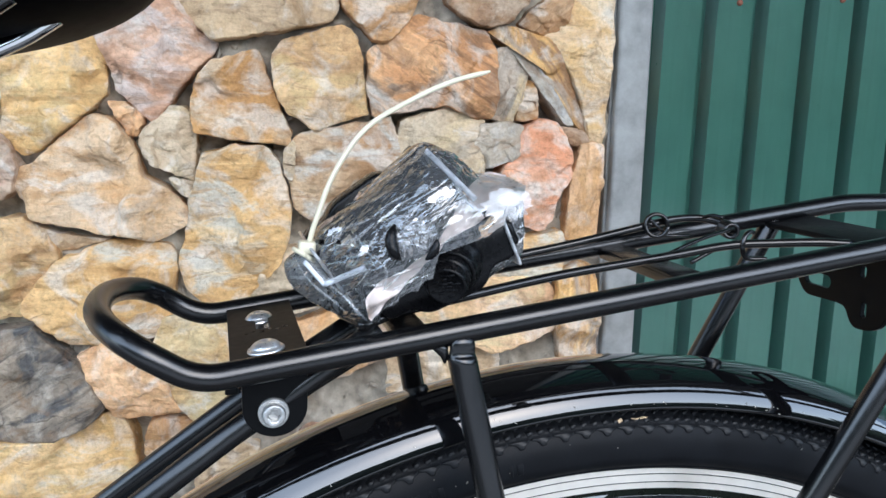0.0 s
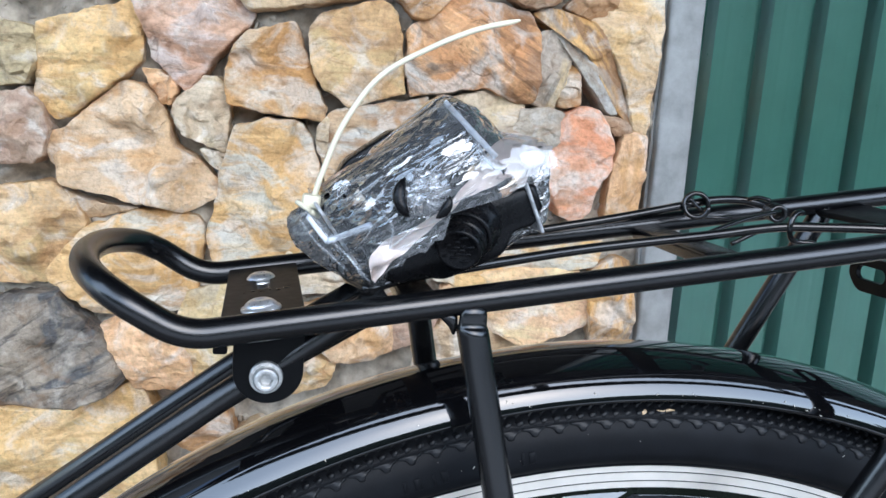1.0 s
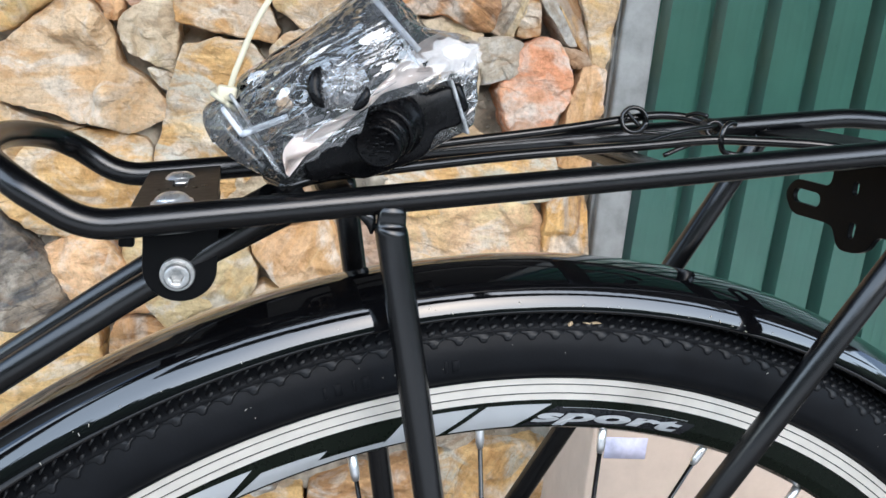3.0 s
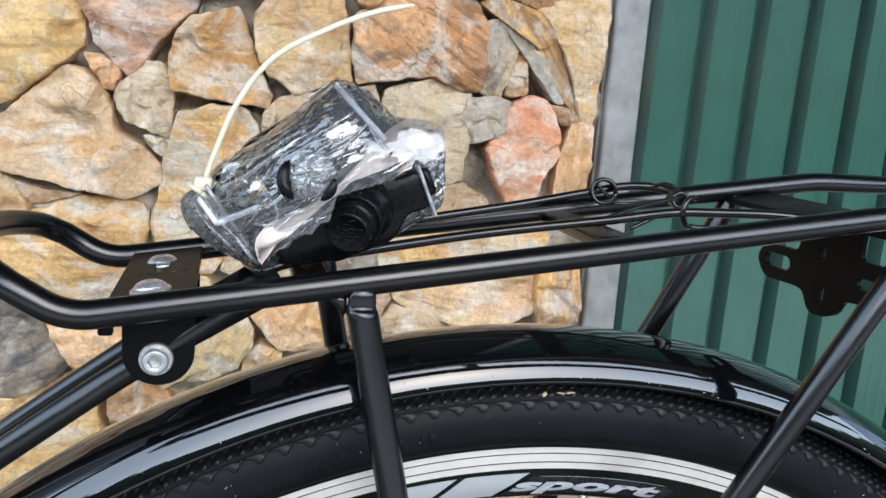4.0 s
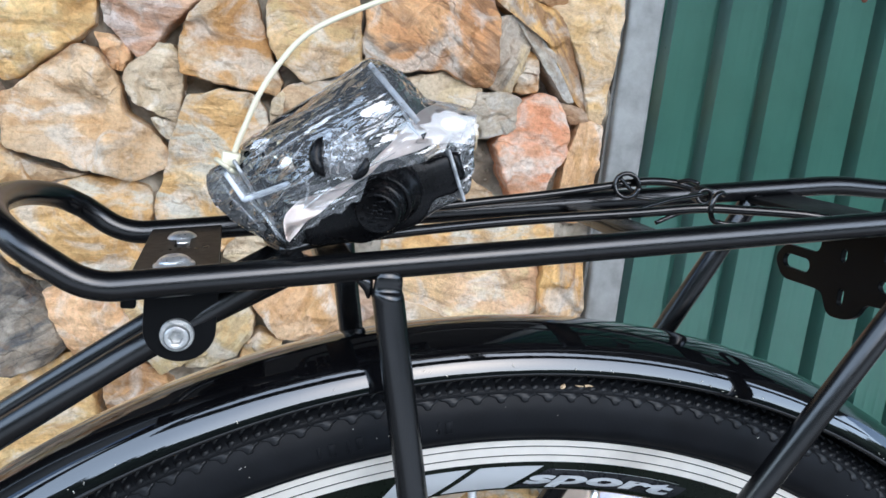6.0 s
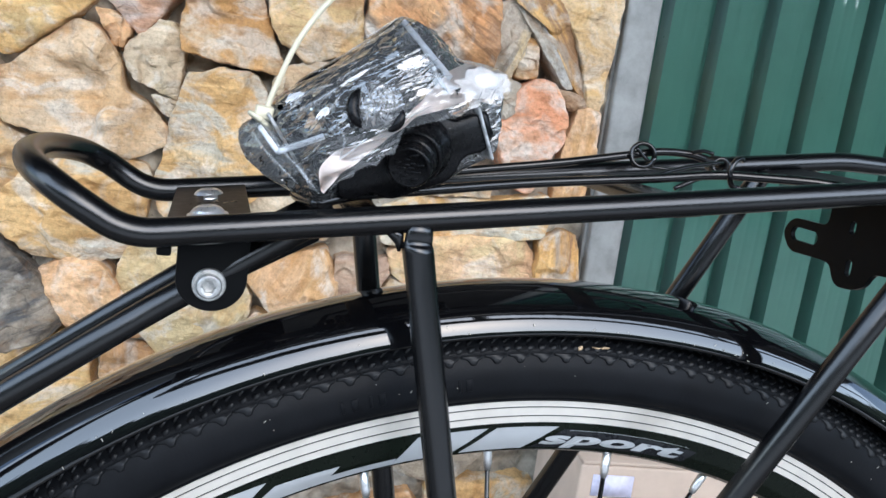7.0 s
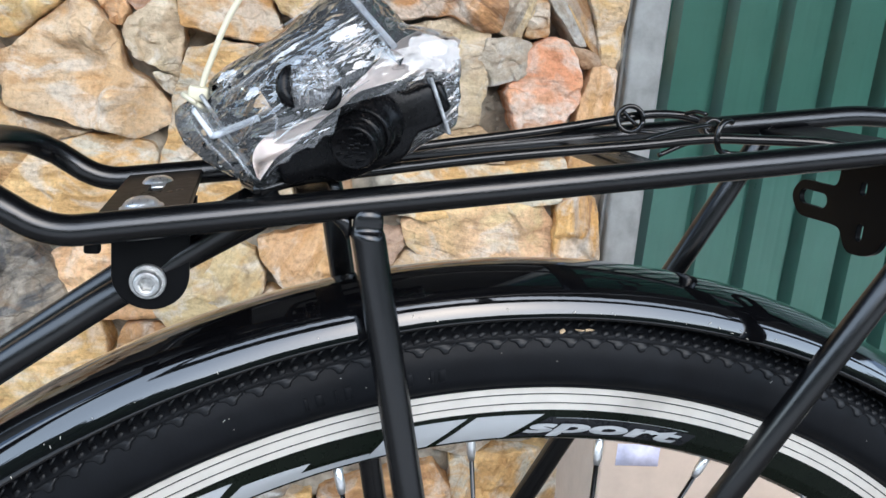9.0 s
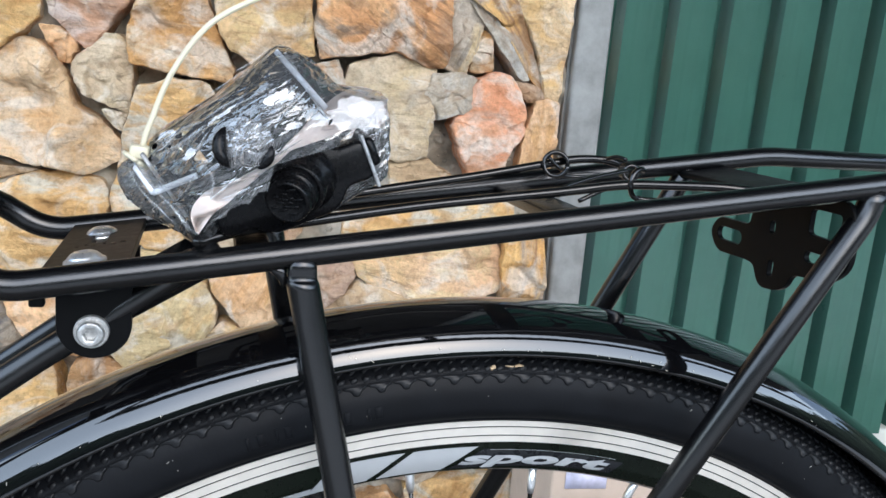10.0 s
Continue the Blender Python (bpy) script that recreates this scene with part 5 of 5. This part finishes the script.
# crinkled film drawn tight over the upper hub
cap_bm, cap_rows = bmesh.new(), []
for i in range(15):
    f = i / 14
    row = []
    for k in range(40):
        a = 2 * math.pi * k / 40
        q = Vector((-0.1050 + 0.0082 * f * math.cos(a), 0, 0.7805 + 0.0076 * f * math.sin(a)))
        at = skin.ray_cast(Vector((q.x, -0.3, q.z)), Vector((0, 1, 0)))[0]
        y = (at.y if at else -0.05) - 0.0009 - 0.0016 * (1 - f * f)
        y -= 0.0011 * abs(noise.noise(Vector((q.x * 420, 3.0, q.z * 700)))) * min(1.0, 3 * (1 - f)) + 0.0006 * noise.noise(Vector((q.x * 1100, 8.0, q.z * 1500))) * (1 - f)
        row.append(cap_bm.verts.new((q.x, y, q.z)))
    cap_rows.append(row)
for p, q in zip(cap_rows, cap_rows[1:]):
    for k in range(40):
        cap_bm.faces.new((p[k], p[(k + 1) % 40], q[(k + 1) % 40], q[k]))
bmesh.ops.remove_doubles(cap_bm, verts=cap_bm.verts[:], dist=1e-5)
taut = part("fold_or_glint", cap_bm, FILM, bag)
taut.data.set_sharp_from_angle(angle=radians(18))
taut.visible_shadow = False
for k in range(16):
    a = 0.39 * k + 0.2 * math.sin(k * 1.7)
    r0, r1 = 0.0016 + 0.0008 * (k % 3), 0.0066 + 0.0014 * math.sin(k * 2.3)
    lean = 0.55 + 0.25 * math.sin(k)
    glint_fold([(-0.1050 + r0 * math.cos(a), 0.7805 + r0 * math.sin(a)), (-0.1050 + 0.5 * (r0 + r1) * math.cos(a + 0.3 * lean), 0.7805 + 0.5 * (r0 + r1) * math.sin(a + 0.3 * lean)), (-0.1050 + r1 * math.cos(a + lean), 0.7805 + r1 * math.sin(a + lean))], 0.0007 + 0.0005 * (k % 3))
for k in range(9):
    f = k / 8
    glint_fold([(-0.0545 - 0.008 * f, 0.7685 + 0.0035 * f), (-0.0625 - 0.005 * f, 0.7640 + 0.0045 * f), (-0.0695 - 0.004 * f, 0.7568 + 0.0060 * f)], 0.0003)

# cable tie that closes the bag
tie = thing("cable_tie", "white nylon cable tie with long curved tail on the bag", "cable tie", place=pose(-0.1399, -0.0220, 0.7720))
part("tie_head", box((0.0064, 0.0060, 0.0050), bevel=0.0008, m=pose(0, 0, 0, 0, 5, 0)), NYLON, tie)
tail = smooth_path([(0.0002, 0, -0.002), (0.0015, 0, 0.004), (0.0035, 0, 0.0105), (0.0105, 0.0005, 0.0285), (0.0230, 0.001, 0.0460), (0.0420, 0.0015, 0.0578), (0.0580, 0.002, 0.0650), (0.0728, 0.002, 0.0692)], 8)
part("tie_tail", sweep(tail, [0.00095] * (len(tail) - 3) + [0.0009, 0.0007, 0.0004], 10, squash=[(1.0, 1.1)] * len(tail)), NYLON, tie)
part("tie_loop", sweep(coil((-0.001, 0.001, -0.003), (0.6, 0.1, 1), 0.0045, 1.0, 0.0001, 0.001), 0.0009, 8, squash=None), NYLON, tie)

# ---- stones of the wall ----
SPEC = []


def stone(tone, proud, corners, bedding=0.0):
    """Notes one stone: its kind, how far it stands out, its corners on the wall and the lie of its bedding in degrees."""
    SPEC.append((tone, proud, [Vector((u, 0, z)) for u, z in corners], radians(bedding)))


stone("cream", 0.016, ((-0.389, 0.864), (-0.302, 0.893), (-0.287, 0.885), (-0.287, 0.834), (-0.359, 0.771), (-0.372, 0.768), (-0.394, 0.786)))
stone("rose", 0.014, ((-0.295, 0.898), (-0.250, 0.948), (-0.214, 0.937), (-0.172, 0.890), (-0.175, 0.880), (-0.209, 0.845), (-0.238, 0.804), (-0.274, 0.837), (-0.278, 0.861)))
stone("ash", 0.020, ((-0.213, 0.938), (-0.221, 0.967), (-0.128, 0.986), (-0.039, 0.981), (-0.040, 0.933), (-0.048, 0.918), (-0.170, 0.893), (-0.189, 0.907)))
stone("ochre", 0.018, ((-0.174, 0.869), (-0.126, 0.884), (-0.105, 0.822), (-0.091, 0.797), (-0.095, 0.782), (-0.194, 0.794), (-0.197, 0.827), (-0.189, 0.854)))
stone("sand", 0.018, ((-0.110, 0.880), (-0.098, 0.894), (-0.035, 0.914), (-0.018, 0.900), (-0.007, 0.819), (-0.063, 0.800), (-0.095, 0.818), (-0.106, 0.841)))
stone("tan", 0.016, ((-0.034, 0.937), (-0.037, 0.976), (0.048, 0.986), (0.047, 0.944), (0.034, 0.919), (0.015, 0.899), (-0.001, 0.902)))
stone("rust", 0.020, ((-0.004, 0.886), (0.049, 0.927), (0.128, 0.911), (0.140, 0.891), (0.139, 0.818), (0.120, 0.814), (0.083, 0.831), (0.003, 0.815), (-0.004, 0.844)), -32)
stone("umber", 0.013, ((0.082, 0.944), (0.073, 0.981), (0.169, 0.989), (0.177, 0.948), (0.155, 0.926), (0.133, 0.919), (0.101, 0.930)))
stone("umber2", 0.012, ((0.169, 0.924), (0.181, 0.938), (0.215, 0.960), (0.229, 0.956), (0.221, 0.927), (0.203, 0.910)), 35)
stone("bluegrey", 0.010, ((0.139, 0.889), (0.157, 0.894), (0.177, 0.866), (0.173, 0.852), (0.166, 0.833), (0.164, 0.812), (0.154, 0.808), (0.139, 0.816), (0.138, 0.857)), 70)
stone("ochre", 0.009, ((0.177, 0.860), (0.188, 0.853), (0.193, 0.820), (0.168, 0.816), (0.170, 0.836)))
stone("amber", 0.015, ((0.131, 0.913), (0.152, 0.919), (0.184, 0.915), (0.210, 0.903), (0.257, 0.800), (0.250, 0.802), (0.244, 0.806), (0.222, 0.830), (0.199, 0.867), (0.181, 0.897), (0.156, 0.898)), -52)
stone("buff", 0.012, ((0.194, 0.908), (0.223, 0.925), (0.239, 0.995), (0.281, 0.997), (0.276, 0.804), (0.271, 0.782), (0.256, 0.792), (0.244, 0.836), (0.224, 0.879)))
stone("coral", 0.019, ((0.176, 0.806), (0.200, 0.816), (0.221, 0.805), (0.232, 0.779), (0.231, 0.752), (0.215, 0.725), (0.213, 0.697), (0.195, 0.686), (0.178, 0.693), (0.150, 0.752), (0.167, 0.778)))
stone("cement", 0.016, ((0.127, 0.807), (0.164, 0.811), (0.176, 0.806), (0.175, 0.785), (0.158, 0.767), (0.134, 0.760), (0.122, 0.755), (0.117, 0.780)), 25)
stone("blush", 0.014, ((0.246, 0.787), (0.259, 0.790), (0.271, 0.784), (0.273, 0.675), (0.232, 0.675), (0.234, 0.739)), 82)
stone("quartz", 0.014, ((0.035, 0.811), (0.094, 0.829), (0.128, 0.812), (0.124, 0.717), (0.090, 0.710), (0.041, 0.734), (0.028, 0.776)))
stone("ash", 0.008, ((0.085, 0.705), (0.126, 0.712), (0.157, 0.696), (0.157, 0.676), (0.088, 0.672)))
stone("umber2", 0.015, ((-0.085, 0.789), (-0.063, 0.799), (-0.013, 0.805), (0.020, 0.816), (0.034, 0.773), (0.026, 0.750), (-0.050, 0.691), (-0.087, 0.710), (-0.094, 0.755)))
stone("moss", 0.014, ((-0.431, 0.863), (-0.393, 0.860), (-0.394, 0.828), (-0.403, 0.802), (-0.438, 0.797)))
stone("mauve", 0.012, ((-0.435, 0.788), (-0.403, 0.795), (-0.387, 0.778), (-0.381, 0.751), (-0.385, 0.727), (-0.400, 0.719), (-0.440, 0.714)))
stone("greige", 0.017, ((-0.336, 0.784), (-0.301, 0.809), (-0.282, 0.807), (-0.256, 0.771), (-0.254, 0.746), (-0.227, 0.733), (-0.204, 0.710), (-0.208, 0.691), (-0.241, 0.675), (-0.363, 0.699), (-0.385, 0.736), (-0.383, 0.751), (-0.359, 0.758)))
stone("peach", 0.009, ((-0.283, 0.824), (-0.269, 0.823), (-0.249, 0.810), (-0.255, 0.788), (-0.264, 0.789)))
stone("quartz", 0.011, ((-0.250, 0.792), (-0.220, 0.820), (-0.196, 0.815), (-0.196, 0.744), (-0.216, 0.747), (-0.239, 0.759), (-0.253, 0.777)))
stone("quartz", 0.006, ((-0.222, 0.742), (-0.196, 0.739), (-0.198, 0.721), (-0.209, 0.725)))
stone("quartz", 0.006, ((-0.098, 0.775), (-0.086, 0.786), (-0.090, 0.744), (-0.099, 0.747)))
stone("gold", 0.017, ((-0.192, 0.752), (-0.184, 0.770), (-0.149, 0.780), (-0.115, 0.776), (-0.100, 0.742), (-0.091, 0.704), (-0.104, 0.646), (-0.133, 0.620), (-0.148, 0.595), (-0.177, 0.594), (-0.207, 0.620), (-0.214, 0.647)))
stone("quartz", 0.009, ((-0.114, 0.656), (-0.087, 0.665), (-0.063, 0.646), (-0.063, 0.596), (-0.121, 0.587), (-0.139, 0.600)))
stone("sand", 0.014, ((-0.437, 0.690), (-0.374, 0.698), (-0.352, 0.679), (-0.342, 0.657), (-0.384, 0.590), (-0.444, 0.587)))
stone("gold", 0.015, ((-0.358, 0.634), (-0.337, 0.653), (-0.289, 0.671), (-0.254, 0.673), (-0.223, 0.666), (-0.219, 0.640), (-0.229, 0.589), (-0.245, 0.563), (-0.288, 0.555), (-0.335, 0.558), (-0.380, 0.596), (-0.377, 0.610)))
stone("ash", 0.007, ((-0.363, 0.692), (-0.335, 0.679), (-0.289, 0.676), (-0.345, 0.661)), 10)
stone("slate", 0.020, ((-0.461, 0.565), (-0.370, 0.579), (-0.355, 0.559), (-0.330, 0.539), (-0.299, 0.485), (-0.312, 0.469), (-0.352, 0.450), (-0.467, 0.445)), 30)
stone("peach", 0.015, ((-0.328, 0.541), (-0.302, 0.557), (-0.266, 0.553), (-0.239, 0.523), (-0.217, 0.475), (-0.267, 0.470), (-0.291, 0.474)))
stone("moss2", 0.013, ((-0.232, 0.581), (-0.208, 0.590), (-0.157, 0.590), (-0.142, 0.561), (-0.151, 0.489), (-0.198, 0.460), (-0.235, 0.502), (-0.243, 0.526), (-0.245, 0.555)))
stone("cream", 0.017, ((-0.468, 0.441), (-0.353, 0.447), (-0.328, 0.455), (-0.297, 0.475), (-0.282, 0.467), (-0.268, 0.416), (-0.262, 0.367), (-0.273, 0.329), (-0.475, 0.328)), 8)
stone("tan", 0.011, ((-0.251, 0.459), (-0.236, 0.466), (-0.204, 0.463), (-0.186, 0.440), (-0.179, 0.405), (-0.213, 0.391), (-0.253, 0.407), (-0.257, 0.436)))
stone("ash", 0.009, ((-0.179, 0.415), (-0.154, 0.432), (-0.131, 0.424), (-0.132, 0.387), (-0.169, 0.352), (-0.196, 0.353), (-0.204, 0.384)))
stone("moss2", 0.012, ((-0.165, 0.526), (-0.149, 0.551), (-0.131, 0.560), (-0.114, 0.555), (-0.103, 0.529), (-0.103, 0.512), (-0.117, 0.487), (-0.142, 0.471), (-0.173, 0.468)), 60)
stone("blush", 0.016, ((-0.108, 0.569), (-0.022, 0.594), (-0.007, 0.567), (-0.005, 0.526), (-0.030, 0.515), (-0.068, 0.508), (-0.104, 0.547)), 65)
stone("sand", 0.009, ((-0.106, 0.503), (-0.092, 0.511), (-0.067, 0.505), (-0.078, 0.479), (-0.117, 0.466)))
stone("blush2", 0.018, ((0.051, 0.600), (0.093, 0.621), (0.182, 0.632), (0.207, 0.628), (0.221, 0.608), (0.226, 0.581), (0.221, 0.560), (0.145, 0.541), (0.117, 0.553), (0.081, 0.558), (0.057, 0.574)), -6)
stone("mauve", 0.010, ((-0.009, 0.586), (0.048, 0.590), (0.052, 0.571), (0.020, 0.535), (-0.004, 0.526)))
stone("ash", 0.009, ((0.057, 0.566), (0.154, 0.537), (0.157, 0.505), (0.023, 0.488), (0.022, 0.532)))
stone("amber", 0.016, ((0.223, 0.631), (0.248, 0.644), (0.270, 0.642), (0.281, 0.510), (0.235, 0.508)), 84)
stone("gold", 0.012, ((0.074, 0.666), (0.158, 0.672), (0.222, 0.686), (0.229, 0.662), (0.225, 0.637), (0.079, 0.606), (0.040, 0.609), (0.037, 0.651)), -4)
stone("gold", 0.015, ((0.132, 0.305), (0.176, 0.320), (0.240, 0.327), (0.266, 0.324), (0.281, 0.242), (0.272, 0.156), (0.152, 0.154)), 70)
stone("tan", 0.013, ((-0.026, 0.258), (0.108, 0.301), (0.131, 0.272), (0.141, 0.186), (-0.020, 0.170)))
stone("cream", 0.013, ((-0.113, 0.249), (-0.036, 0.257), (-0.025, 0.170), (-0.102, 0.156)))


def off_edge(p, corners):
    """Distance from a point on the wall to a stone's outline, below zero inside it."""
    best, inside = 9.0, False
    for a, b in zip(corners, corners[1:] + corners[:1]):
        ab = b - a
        t = max(0.0, min(1.0, (p - a).dot(ab) / ab.length_squared))
        best = min(best, (p - a - ab * t).length)
        if (a.z > p.z) != (b.z > p.z) and p.x < a.x + (p.z - a.z) / (b.z - a.z) * (b.x - a.x):
            inside = not inside
    return -best if inside else best


stone("cement", 0.012, ((0.159, 0.894), (0.179, 0.894), (0.197, 0.866), (0.219, 0.833), (0.238, 0.811), (0.224, 0.811), (0.193, 0.851), (0.179, 0.866)), -55)
stone("umber", 0.006, ((0.221, 0.808), (0.247, 0.802), (0.254, 0.792), (0.237, 0.789), (0.226, 0.796)), -20)

# stones beside and below those, in the same masonry
drawn = len(SPEC)
tones = sorted(STONE)
rng = random.Random(4)
for iz in range(10):
    for iu in range(14):
        at = Vector((-1.35 + 0.125 * iu + 0.05 * rng.random() + 0.06 * (iz % 2), 0, 0.03 + 0.115 * iz + 0.035 * rng.random()))
        size, tone, turn = 0.060 + 0.012 * rng.random(), rng.choice(tones), rng.uniform(0, 6)
        free = min(off_edge(at, q[2]) for q in SPEC[:drawn])
        if at.x < 0.22 and free > 0.022:
            size = min(size, free * 0.92)
            SPEC.append((tone, rng.uniform(0.010, 0.018), [at + Vector((1.12 * math.cos(a), 0, math.sin(a))) * size * rng.uniform(0.85, 1.08) for a in (turn + 6.283 * k / 7 for k in range(7))], rng.uniform(-0.5, 0.5)))


def outline_of(corners, n):
    """The outline in n even steps, its corners a little blunted."""
    loop = [Vector((x, 0, y)) for x, y in round_loop([(q.x, q.z) for q in corners], 0.0035, 3)]
    ends = list(zip(loop, loop[1:] + loop[:1]))
    total = sum((b - a).length for a, b in ends)
    out, walked, k = [], 0.0, 0
    for i in range(n):
        want = total * i / n
        while walked + (ends[k][1] - ends[k][0]).length < want and k < len(ends) - 1:
            walked += (ends[k][1] - ends[k][0]).length
            k += 1
        a, b = ends[k]
        out.append(a.lerp(b, (want - walked) / max(1e-9, (b - a).length)))
    return out


def stone_mesh(i):
    """A broken stone: rough outline, blunt arris, and a face of flat breaks that meet in ridges."""
    tone, proud, corners, bedding = SPEC[i]
    near = i < drawn
    n = 112 if near else 48
    middle = sum(corners, Vector()) / len(corners)
    seed = Vector((i * 3.17, i * 1.31, i * 0.77))
    edge = []
    for q in outline_of(corners, n):
        way = (q - middle).normalized()
        rough = 0.0026 + 0.0030 * noise.noise(q * 45 + seed) + 0.0020 * noise.noise(q * 110 + seed) + 0.0010 * noise.noise(q * 260 + seed)
        edge.append(q - middle + way * rough)
    big = max(q.length for q in edge)
    small = min(q.length for q in edge)
    own = random.Random(i * 11 + 3)
    slopes = [(own.uniform(0, 6.28), own.uniform(0.15, 0.70), own.uniform(0.20, 0.90)) for _ in range(7)]
    flats = [(own.uniform(-1, 1) * big, own.uniform(-0.8, 0.8) * big, own.uniform(-0.24, 0.24), own.uniform(-0.24, 0.24), own.uniform(-0.003, 0.003)) for _ in range(10)]
    c, d = math.cos(bedding), math.sin(bedding)

    def face(u, z):
        """Depth of the broken face behind its foremost plane."""
        cut = max(0.0, *(k * (u * math.cos(w) + z * math.sin(w) - off * (0.4 * small + 0.6 * big)) for w, k, off in slopes))
        q = Vector((middle.x + u, 0, middle.z + z))
        wob = Vector((noise.noise(q * 50 + seed), 0, noise.noise(q * 50 - seed))) * 0.010
        total = share = 0.0
        for p in flats:
            w = ((u + wob.x - p[0]) ** 2 + (z + wob.z - p[1]) ** 2 + 1e-6) ** -6
            total, share = total + w, share + w * (p[2] * (u - p[0]) + p[3] * (z - p[1]) + p[4])
        f = share / total
        along, over = u * c + z * d, -u * d + z * c
        ledge = noise.noise(Vector((along * 14, 2.0, over * 75)) + seed)
        f += 0.0034 * max(0.0, ledge - 0.05) + 0.0030 * noise.noise(q * 17 + seed)
        f += abs(noise.noise(q * 70 + seed)) * 0.0024 + noise.noise(q * 190 + seed) * 0.0007
        return min(cut + f, 0.75 * proud + 0.004)

    bm = bmesh.new()
    rings = []
    steps = [(1.0, 0.0530, 0.0), (1.0, 0.006, 0.0), (1.0, -0.45, 0.4), (0.996, -0.84, 0.9), (0.985, -0.95, 1.0), (0.955, -1.0, 1.0)]
    inner = 22 if near else 7
    steps += [(0.90 * (1 - k / inner), -1.0, 1.0) for k in range(inner)]
    for scale, out, share in steps:
        row = []
        for q in edge:
            u, z = q.x * scale, q.z * scale
            y = out if out > 0 else out * proud + 0.004 * (1 + out)
            row.append(bm.verts.new((u, y + (share * face(u, z) if share else 0.0), z)))
        rings.append(row)
    tip = bm.verts.new((0, -proud + face(0.0, 0.0), 0))
    for a, b in zip(rings, rings[1:]):
        for k in range(n):
            j = (k + 1) % n
            bm.faces.new((a[k], a[j], b[j], b[k]))
    for k in range(n):
        bm.faces.new((rings[-1][k], rings[-1][(k + 1) % n], tip))
    bmesh.ops.rotate(bm, matrix=Matrix.Rotation(bedding, 3, "Y"), verts=bm.verts)
    me = mesh_of(bm, "stone", STONE[tone])
    me.set_sharp_from_angle(angle=radians(30))
    return me, middle, bedding


for i in range(len(SPEC)):
    me, middle, bedding = stone_mesh(i)
    ob = new("stone", me)
    ob.parent = stone_wall
    ob.matrix_basis = WALL @ Matrix.Translation(middle) @ Matrix.Rotation(-bedding, 4, "Y")

# small chips and mortar lumps wedged into the joints
chips = bmesh.new()
rng = random.Random(11)
for _ in range(1500):
    at = Vector((rng.uniform(-0.50, 0.27), 0, rng.uniform(0.33, 0.98)))
    if min(off_edge(at, q[2]) for q in SPEC) < 0.001:
        continue
    size = rng.uniform(0.002, 0.0052)
    one = bmesh.ops.create_icosphere(chips, subdivisions=1, radius=size)["verts"]
    stretch = Vector((rng.uniform(0.7, 1.6), 0.7, rng.uniform(0.5, 1.1)))
    for v in one:
        v.co = Vector((v.co.x * stretch.x, v.co.y * stretch.y, v.co.z * stretch.z)) * rng.uniform(0.7, 1.25)
    bmesh.ops.rotate(chips, matrix=Matrix.Rotation(rng.uniform(0, 3.1), 3, "Y"), verts=one)
    bmesh.ops.translate(chips, vec=(at.x, mortar_depth(at.x, at.z) - 0.3 * size, at.z), verts=one)
bmesh.ops.transform(chips, matrix=WALL, verts=chips.verts)
tagged(part("joint_chips", chips, MORTAR, stone_wall, smooth=False), kind="stuff")
